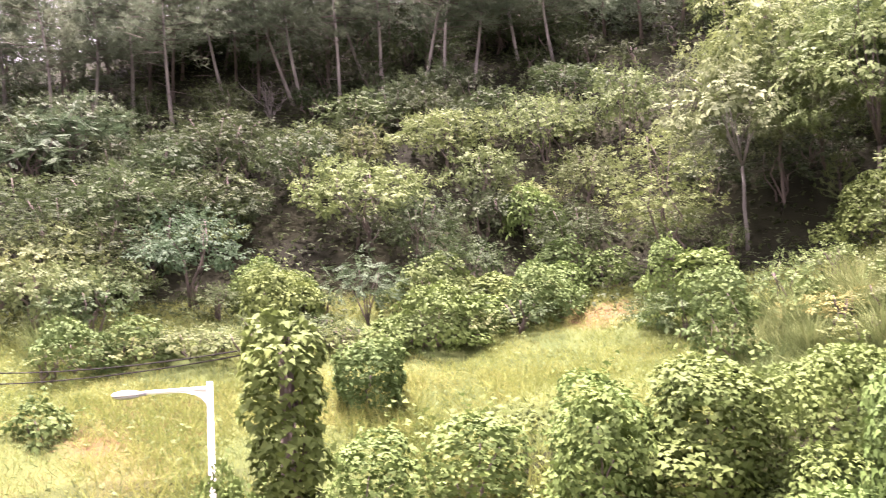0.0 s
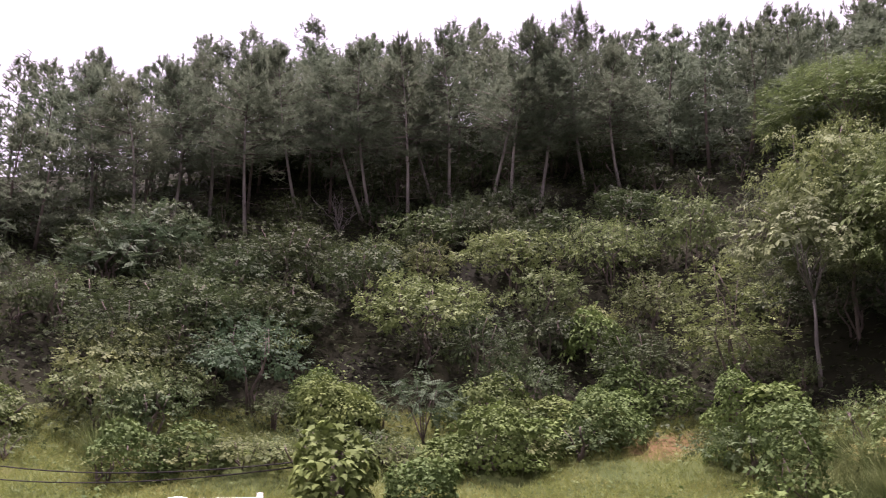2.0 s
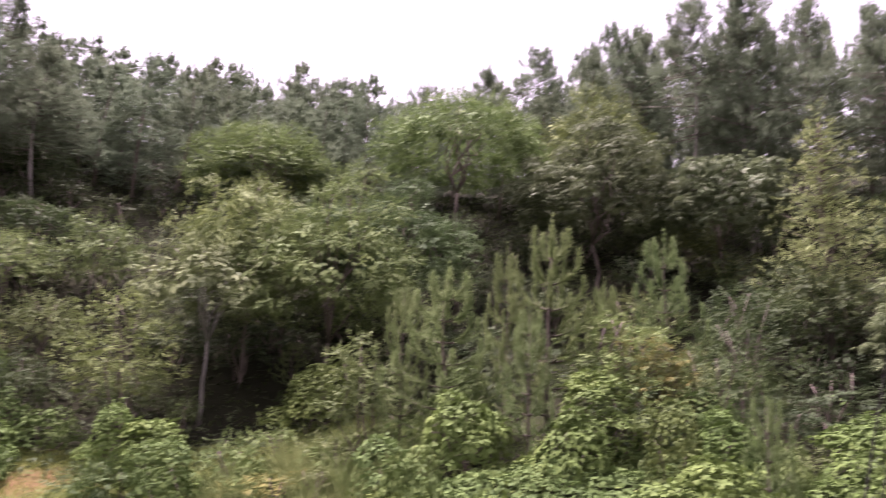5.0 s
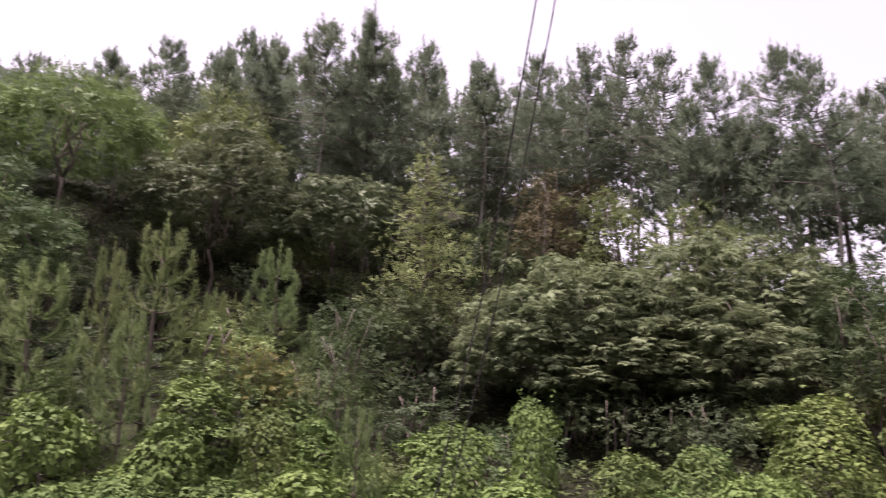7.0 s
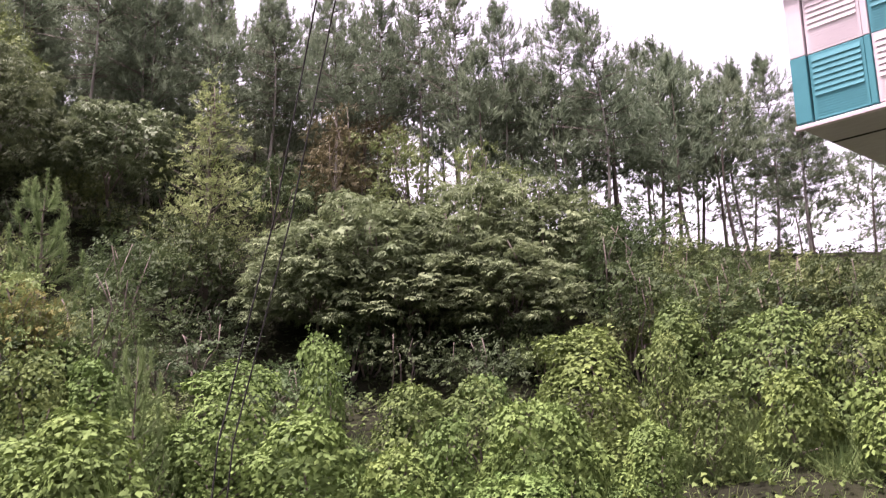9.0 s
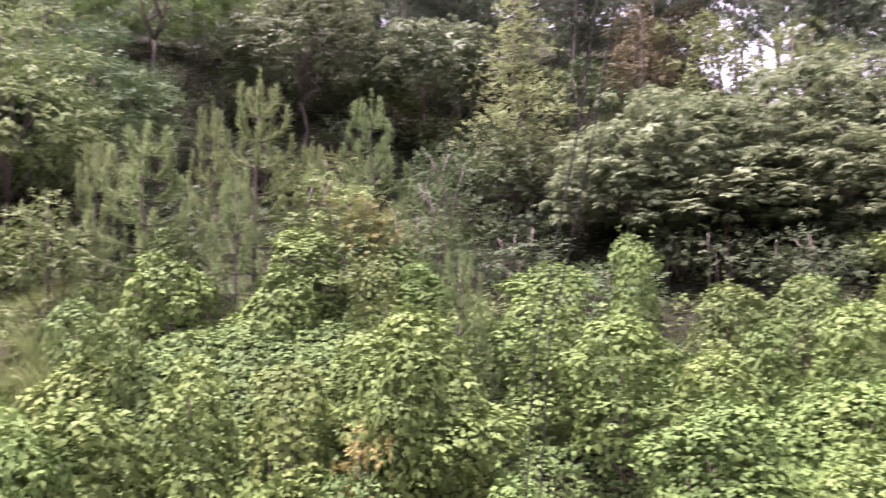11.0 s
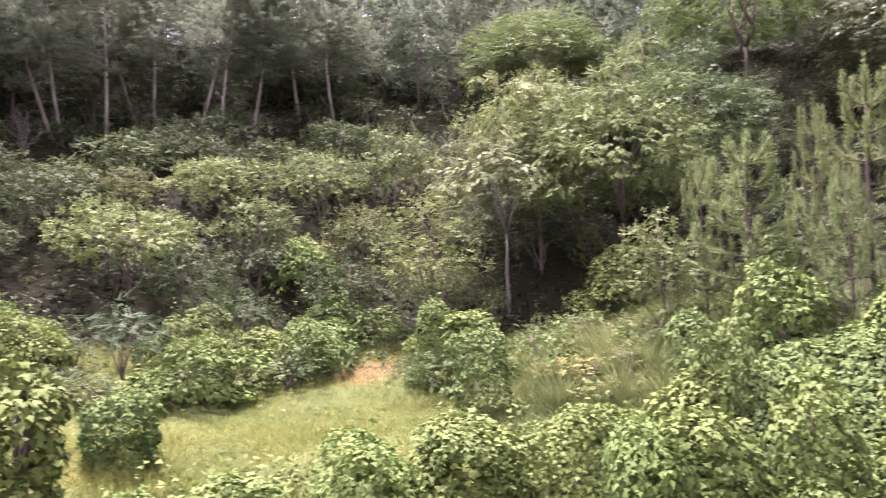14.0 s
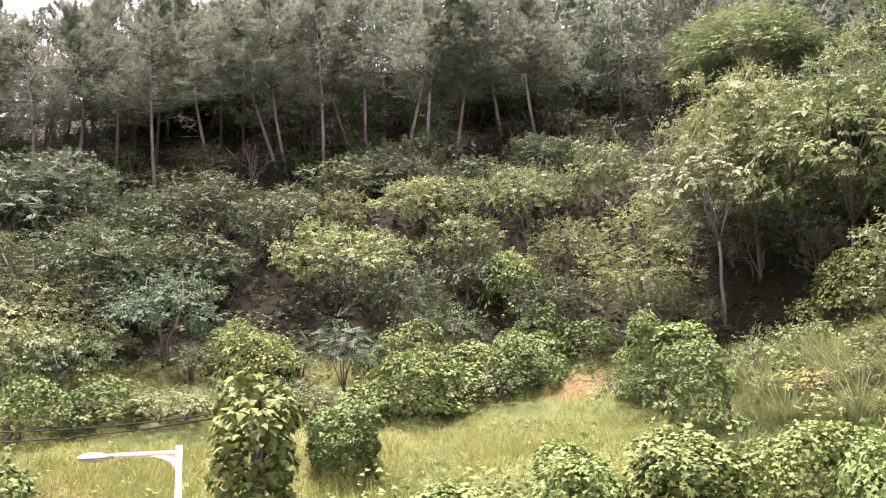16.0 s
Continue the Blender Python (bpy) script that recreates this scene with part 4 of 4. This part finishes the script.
pine(34.0, 28.0, 4.4, 14.2, "open")
pine(33.4, 25.5, 4.2, 13.6, "open")
pine(43.0, 29.3, 5.1, 14.6, "open")
pine(41.7, 25.7, 4.1, 12.8, "open")
pine(40.7, 21.8, 3.5, 11.0, "open")
pine(41.1, 20.4, 3.4, 10.6, "open")
pine(40.4, 18.4, 3.3, 7.7, "open")
pine(12.7, 42.1, 5.0, 14.4)
pine(15.7, 40.0, 4.7, 14.5)
pine(18.7, 39.8, 4.3, 14.0)
pine(21.7, 39.4, 4.2, 13.3)
pine(9.8, 44.9, 4.5, 11.8)
pine(15.4, 40.2, 4.9, 15.6)
pine(3.0, 49.9, 4.4, 9.6)
pine(5.9, 49.6, 4.7, 10.8)
pine(8.8, 48.2, 4.6, 11.1)
pine(11.5, 46.6, 4.7, 11.5)
shrub(-18.1, 14.9, 1.4, 0.8, 'green')
kudzu_mound(-18.8, 17.8, 2.9, 1.8, 'bright')
shrub(-23.1, 12.7, 2.9, 2.0, 'olive')
shrub(-22.1, 13.6, 2.7, 1.7, 'green')
shrub(-24.4, 19.7, 2.6, 1.2, 'yellow')
shrub(-25.2, 29.6, 3.7, 1.2, 'dark')
shrub(-26.1, 27.5, 3.5, 1.3, 'olive')
kudzu_mound(-14.9, 17.9, 2.0, 0.9, 'bright')
kudzu_mound(-13.5, 20.1, 2.6, 1.2, 'bright')
kudzu_mound(-11.6, 25.4, 2.2, 1.3, 'mid')
kudzu_mound(-12.6, 24.3, 1.9, 1.3, 'bright')
shrub(-5.6, 51.7, 2.8, 2.4, 'brown')
shrub(5.2, 19.8, 0.8, 3.0, 'orange')
shrub(-5.5, 23.1, 1.6, 1.5, 'yellow')
shrub(-3.6, 20.4, 1.4, 1.0, 'orange')
shrub(-2.6, 19.5, 1.1, 1.1, 'olive')
shrub(-4.6, 24.7, 1.4, 1.2, 'yellow')
shrub(-2.1, 20.9, 1.5, 1.2, 'olive')
shrub(-4.9, 21.5, 0.9, 0.9, 'orange')
shrub(-2.9, 18.8, 1.2, 0.7, 'light')
shrub(-8.2, 27.9, 0.9, 1.4, 'green')
shrub(-24.4, 13.3, 2.0, 1.3, 'brown')
shrub(3.4, 13.2, 1.0, 2.3, 'yellow')
kudzu_mound(-4.4, 21.6, 1.5, 1.1, 'mid')
kudzu_mound(-2.9, 22.3, 1.6, 0.7, 'mid')


def tight_bush():
    rng = np.random.default_rng(55)
    x, y, w, h = -12.7, 14.7, 1.7, 1.7
    top = new("round_bush")
    top.location = (x, y, height(x, y) - 0.1)
    lobes = [((0, 0, 0.46 * h), (0.46 * w, 0.46 * w, 0.5 * h))]
    for i in range(9):
        a, t = i * 2.4, 0.2 + 0.07 * i
        lobes.append(((0.3 * w * math.cos(a), 0.3 * w * math.sin(a), t * h), (0.2 * w, 0.2 * w, 0.2 * h)))
    pos, out = on_lobes(rng, lobes, 190, 0.02, 0.3, -0.8, 0.04)
    n = len(pos)
    way = np.array((0, 0, -0.5)) + 0.5 * out + 0.5 * rng.normal(size=(n, 3))
    up = out * 0.6 + np.array((0, 0, 0.5)) + 0.35 * rng.normal(size=(n, 3))
    lv = scatter(LOBED, pos, way, up, rng.uniform(0.07, 0.13, n))
    part("crown", mesh_of("round_bush_crown", *lv, LEAF["mid"]), top)
    part("stem", mesh_of("round_bush_stem", *stem_to(rng, (0, 0, 0), (0.05, 0, 0.8), 0.05, 0.02), DARK_BARK), top)
    tagged(top, "compact round shade-darkened green bush in the meadow", "bush")


tight_bush()

def bare_shrub(x, y, h):
    rng = np.random.default_rng(31)
    top = new("bare_shrub")
    top.location = (x, y, height(x, y) - 0.05)
    twigs = []
    for k in range(9):
        a, lean = rng.uniform(0, 6.28), rng.uniform(0.2, 0.75)
        tip = np.array((math.cos(a) * lean * h, math.sin(a) * lean * h, h * rng.uniform(0.7, 1.05)))
        part("branch", mesh_of("bare_branch", *stem_to(rng, (0, 0, 0), tip, 0.03, 0.008, 6, 0.05, 5), PALE_BARK), top)
        for j in range(5):
            u = rng.uniform(0.35, 0.9)
            twigs.append(stem_to(rng, tip * u, tip * u + rng.normal(size=3) * 0.22 * h + np.array((0, 0, 0.2 * h)), 0.01, 0.004, 3, 0.05, 4))
    part("twig", mesh_of("bare_twigs", *joined(twigs), PALE_BARK), top)["kind"] = "stuff"
    tagged(top, "leafless grey-brown shrub at the edge of the pines", "shrub")


bare_shrub(-31.5, 29.6, 2.0)

# ---- woods behind, and the undergrowth ----
rng = np.random.default_rng(3)
stood = [(o.location.x, o.location.y) for o in scene.objects if o.name.startswith("pine_tree")]


def wood(count, a0, a1, d0, d1, gap, low_h, high_h, build):
    made = 0
    for k in range(count * 30):
        if made >= count:
            break
        a, d = radians(rng.uniform(a0, a1)), math.sqrt(rng.uniform(d0 * d0, d1 * d1))
        x, y = d * math.sin(a), d * math.cos(a)
        if any((x - p) ** 2 + (y - q) ** 2 < gap * gap for p, q in stood):
            continue
        stood.append((x, y))
        pine(round(x, 2), round(y, 2), rng.uniform(3.6, 4.8), rng.uniform(low_h, high_h), build)
        made += 1


wood(14, -74, -58, 46, 56, 3.0, 8.3, 9.6, "back")
wood(32, -58, -36, 45.5, 58, 2.2, 8.6, 10.2, "back")
wood(16, -54, -36, 50, 60, 2.4, 5.0, 8.0, "clothed")
wood(62, -36, 10, 45.5, 60, 2.4, 6.6, 9.0, "clothed")
wood(26, -36, 24, 60, 76, 3.2, 6.8, 8.4, "clothed")
wood(40, 8, 38, 44, 56, 2.3, 9.0, 13.5, "clothed")
wood(18, 36, 59, 44, 57, 2.6, 10.0, 12.6, "ridge")
wood(10, 44, 62, 42, 48, 2.0, 9.0, 11.5, "ridge")
wood(14, -76, -60, 43, 52, 2.2, 5.0, 7.0, "clothed")
wood(7, 59, 74, 45, 56, 3.0, 9.0, 11.0, "back")


def undergrowth(count, a0, a1, d0, d1, tones, low_h, high_h):
    for k in range(count):
        a, d = radians(rng.uniform(a0, a1)), math.sqrt(rng.uniform(d0 * d0, d1 * d1))
        h = rng.uniform(low_h, high_h)
        shrub(round(d * math.sin(a), 2), round(d * math.cos(a), 2), h * rng.uniform(1.1, 1.6), h, tones[int(rng.integers(len(tones)))])


# "dark" fillers carry painted shade, so the gaps between bushes read as deep
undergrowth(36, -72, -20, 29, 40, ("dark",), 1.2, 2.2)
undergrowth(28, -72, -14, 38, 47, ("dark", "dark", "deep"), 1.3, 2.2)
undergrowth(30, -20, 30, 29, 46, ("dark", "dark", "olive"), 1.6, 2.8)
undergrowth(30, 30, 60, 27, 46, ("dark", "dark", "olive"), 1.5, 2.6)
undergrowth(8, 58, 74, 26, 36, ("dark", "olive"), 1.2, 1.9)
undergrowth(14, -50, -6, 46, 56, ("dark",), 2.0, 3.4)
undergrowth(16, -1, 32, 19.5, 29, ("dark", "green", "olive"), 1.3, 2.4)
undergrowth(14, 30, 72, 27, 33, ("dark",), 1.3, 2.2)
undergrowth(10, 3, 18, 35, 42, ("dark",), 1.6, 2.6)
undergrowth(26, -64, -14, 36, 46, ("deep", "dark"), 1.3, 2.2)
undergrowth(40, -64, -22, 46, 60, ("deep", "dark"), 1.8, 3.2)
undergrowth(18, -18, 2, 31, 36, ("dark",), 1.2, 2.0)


def loose_kudzu(count, a0, a1, d0, d1, tone):
    for k in range(count):
        a, d = radians(rng.uniform(a0, a1)), math.sqrt(rng.uniform(d0 * d0, d1 * d1))
        w = rng.uniform(1.8, 3.2)
        kudzu_mound(round(d * math.sin(a), 2), round(d * math.cos(a), 2), w, w * rng.uniform(0.45, 0.75), tone)


loose_kudzu(14, -30, 16, 12.2, 15, "bright")
loose_kudzu(4, 14, 30, 12.5, 15, "bright")
loose_kudzu(6, 42, 64, 13.5, 18, "bright")
loose_kudzu(5, 0, 30, 19, 23, "mid")
loose_kudzu(8, -72, -24, 24.5, 29, "mid")


# ---- ground cover ----
def cover(name, count, a0, a1, d0, d1, template, mat, s0, s1, label, upright, clump):
    n = count
    a = np.radians(rng.uniform(a0, a1, n))
    d = np.sqrt(rng.uniform(d0 * d0, d1 * d1, n))
    x, y = d * np.sin(a), d * np.cos(a)
    keep = np.array([noise.noise((p * clump, q * clump, 3.3)) > (-0.05 if "weeds" in name or "heads" in name or "tall" in name else -0.45) for p, q in zip(x, y)])
    for cx, cy, rr in ((-11.1, 23.0, 1.0), (-10.5, 23.9, 0.8), (-15.8, 9.8, 0.7)):
        keep &= ((x - cx) ** 2 + (y - cy) ** 2 > rr * rr) | (rng.uniform(0, 1, n) < 0.55)
    x, y = x[keep], y[keep]
    n = len(x)
    z = np.array([height(p, q) for p, q in zip(x, y)])
    pos = np.stack([x, y, z], -1)
    if upright:
        way = np.array((0, 0, 0.8)) + 0.6 * rng.normal(size=(n, 3))
        up = rng.normal(size=(n, 3)) * (1, 1, 0.1)
    else:
        pos[:, 2] += rng.uniform(0.05, 0.2 if "weeds" in name else 0.5, n)
        way = rng.normal(size=(n, 3)) * (1, 1, 0.3) + np.array((0, 0, -0.2))
        up = np.array((0, 0, 1.0)) + 0.4 * rng.normal(size=(n, 3))
    ob = new(name, mesh_of(name, *scatter(template, pos, way, up, rng.uniform(s0, s1, n)), mat))
    return tagged(ob, label, "grass" if upright else ("weeds" if "weeds" in name else "vines"), kind="stuff")


BLADE = (np.array([(0, -0.03, 0), (0, 0.03, 0), (1, 0.0, 0.4)]), np.array([(0, 1, 2)]))
cover("meadow_grass", 150000, -72, -4, 13, 28, BLADE, GRASS, 0.1, 0.3, "bright yellow-green meadow grass on the terrace", True, 0.25)
cover("seed_heads", 9000, -72, -6, 14, 27, BLADE, REED, 0.2, 0.42, "pale tan seed heads standing in the meadow", True, 0.6)
cover("meadow_tall_grass", 22000, -60, -16, 13, 21, BLADE, GRASS, 0.22, 0.5, "longer green grass in the low part of the meadow", True, 0.5)
cover("dry_grass", 5000, -64, -51, 16, 20.5, BLADE, STRAW, 0.08, 0.22, "golden dry grass round the bare clay", True, 0.6)
cover("meadow_weeds", 4000, -72, -8, 14, 27, BROAD, LEAF["light"], 0.07, 0.15, "low leafy weeds scattered through the meadow", False, 0.45)
cover("bank_grass", 14000, -12, 72, 12, 25, BLADE, REED, 0.2, 0.5, "rough green grass between the vines", True, 0.4)
cover("bank_vines", 5000, -40, 25, 11.5, 19, LOBED, LEAF["bright"], 0.1, 0.18, "low kudzu leaves spreading over the bank", False, 0.3)
cover("slope_grass", 12000, -17, -2, 17, 25, BLADE, REED, 0.3, 0.8, "tall yellow-green grass on the slope below the trees", True, 0.5)
cover("corner_grass", 9000, 51, 68, 20.5, 25.5, BLADE, REED, 0.35, 0.9, "long green grass between the kudzu mounds", True, 0.5)


def vine_carpet(name, count, a0, a1, near, far, tall, label):
    """Kudzu draped in folds over the brush between the mounds. near, far, tall: values along the turn from a0 to a1."""
    u = rng.uniform(0, 1, count)
    a = np.radians(a0 + (a1 - a0) * u)
    n_d, f_d, rise = (np.interp(u, np.linspace(0, 1, len(k)), k) for k in (near, far, tall))
    v = rng.uniform(0, 1, count)
    d = np.sqrt(n_d ** 2 + (f_d ** 2 - n_d ** 2) * v)
    x, y = d * np.sin(a), d * np.cos(a)
    edge = np.clip((1 - v) * 3.5, 0.12, 1)

    def surface(px, py):
        fold = np.array([noise.noise((p * 0.42, q * 0.42, 8.1)) + 0.45 * noise.noise((p * 1.15, q * 1.15, 2.7)) + 0.16 * noise.noise((p * 2.9, q * 2.9, 5.2)) for p, q in zip(px, py)])
        return np.array([height(p, q) for p, q in zip(px, py)]) + rise * edge * np.clip(0.62 + 0.62 * fold, 0.06, 2)

    z = surface(x, y)
    e = 0.12
    normal = unit(np.stack([(z - surface(x + e, y)) / e, (z - surface(x, y + e)) / e, np.ones(count)], -1))
    pos = np.stack([x, y, z], -1) + normal * rng.uniform(-0.16, 0.06, count)[:, None]
    way = np.cross(np.cross(normal, np.array((0, 0, -1.0))), normal) + 0.5 * rng.normal(size=(count, 3))
    up = normal + np.array((0, 0, 0.1)) + 0.18 * rng.normal(size=(count, 3))
    ob = new(name, mesh_of(name, *scatter(LOBED, pos, way, up, rng.uniform(0.07, 0.132, count)), LEAF["mid"]))
    return tagged(ob, label, "vines", kind="stuff")


vine_carpet("vine_blanket", 60000, -34, 36, (11.5, 11.5, 11.5, 11.5, 12.0), (13.2, 15.2, 18.5, 22.5, 23.5), (1.2, 1.4, 1.0, 1.0, 1.2), "blanket of green kudzu draped in folds over the bank")
vine_carpet("vine_blanket", 34000, 34, 55, (13.0, 15.0, 17.5), (23.0, 23.0, 22.0), (1.1, 0.9, 0.6), "blanket of green kudzu spreading below the wood")
cover("slope_vines", 5000, 22, 74, 12.5, 28, LOBED, LEAF["mid"], 0.1, 0.18, "low kudzu leaves creeping between the mounds", False, 0.3)


PAIR = joined([kite(0, 0, 0.6, 0.8, 0.6, 0.3), kite(0.1, 0, -0.7, 0.8, 0.6, 0.3)])


def slope_cover(count, a0, a1, d0, d1):
    """Ferns and seedlings under the trees."""
    a, d = np.radians(rng.uniform(a0, a1, count)), np.sqrt(rng.uniform(d0 * d0, d1 * d1, count))
    x, y = d * np.sin(a), d * np.cos(a)
    pos = np.stack([x, y, np.array([height(p, q) for p, q in zip(x, y)]) + rng.uniform(0.05, 0.45, count)], -1)
    way = rng.normal(size=(count, 3)) * (1, 1, 0.3) + np.array((0, 0, 0.15))
    up = np.array((0, 0, 1.0)) + 0.45 * rng.normal(size=(count, 3))
    ob = new("forest_floor_plants", mesh_of("forest_floor_plants", *scatter(PAIR, pos, way, up, rng.uniform(0.12, 0.27, count)), LEAF["deep"]))
    tagged(ob, "shade-darkened green seedlings and ferns covering the forest floor", "undergrowth", kind="stuff")


slope_cover(60000, -74, 74, 26, 58)


def tall_grass(x, y, s=1.0):
    def make():
        r2 = np.random.default_rng(6)
        top = new("tall_grass_tuft")
        pieces = []
        for k in range(220):
            a, lean, length = r2.uniform(0, 6.28), r2.uniform(0.1, 1.0), r2.uniform(0.6, 1.4)
            d = np.array((math.cos(a), math.sin(a), 0))
            side = np.array((-d[1], d[0], 0)) * 0.006
            base = d * r2.uniform(0, 0.25)
            u = np.linspace(0, 1, 5)[:, None]
            c = base + d * lean * length * u ** 1.8 + np.array((0, 0, 1.0)) * length * (u - 0.45 * lean * u ** 3)
            wd = np.array((0.8, 1, 0.9, 0.6, 0.05))[:, None]
            v = np.concatenate([c - side * wd, c + side * wd])
            pieces.append((v, np.array([q for i in range(4) for q in ((i, i + 1, i + 6), (i, i + 6, i + 5))])))
        part("grass_tuft", mesh_of("tall_grass_blades", *joined(pieces), REED), top)["kind"] = "stuff"
        return tagged(top, "tuft of tall arching grass on the bank", "grass", "tall grass tufts")

    return put_thing(("reed",), make, x, y, s, s, (1.0, 1.0))


for x, y, s in ((-6.9, 11.4, 1.2), (-4.4, 12.2, 1.2), (-2.6, 12.3, 1.1), (-0.6, 18.6, 1.2), (-2.6, 18.4, 1.2), (-4.2, 19.6, 1.1), (-3.4, 21.4, 1.2), (-1.6, 17.4, 1.1),
                (14.2, 7.6, 1.2), (13.2, 6.6, 1.1), (14.6, 8.8, 1.2), (8.0, 15.2, 1.0), (6.6, 12.6, 1.1), (-22.0, 12.5, 1.2), (-21.2, 11.6, 1.1), (-5.8, 19.9, 1.1), (-2.2, 22.4, 1.1), (-3.9, 22.9, 1.2), (-5.0, 22.2, 1.0), (-4.8, 21.2, 1.2), (-3.0, 20.2, 1.1), (-1.4, 20.8, 1.0), (-2.0, 19.4, 1.2),
                (-6.6, 20.8, 1.0), (-1.2, 18.6, 0.9), (-3.6, 17.6, 0.9), (-4.8, 18.2, 1.0)):
    tall_grass(x, y, s)

# ---- low growth that closes the foot of the wooded slope ----
undergrowth(30, -68, -30, 22, 28.5, ("green", "olive", "light"), 0.7, 1.3)
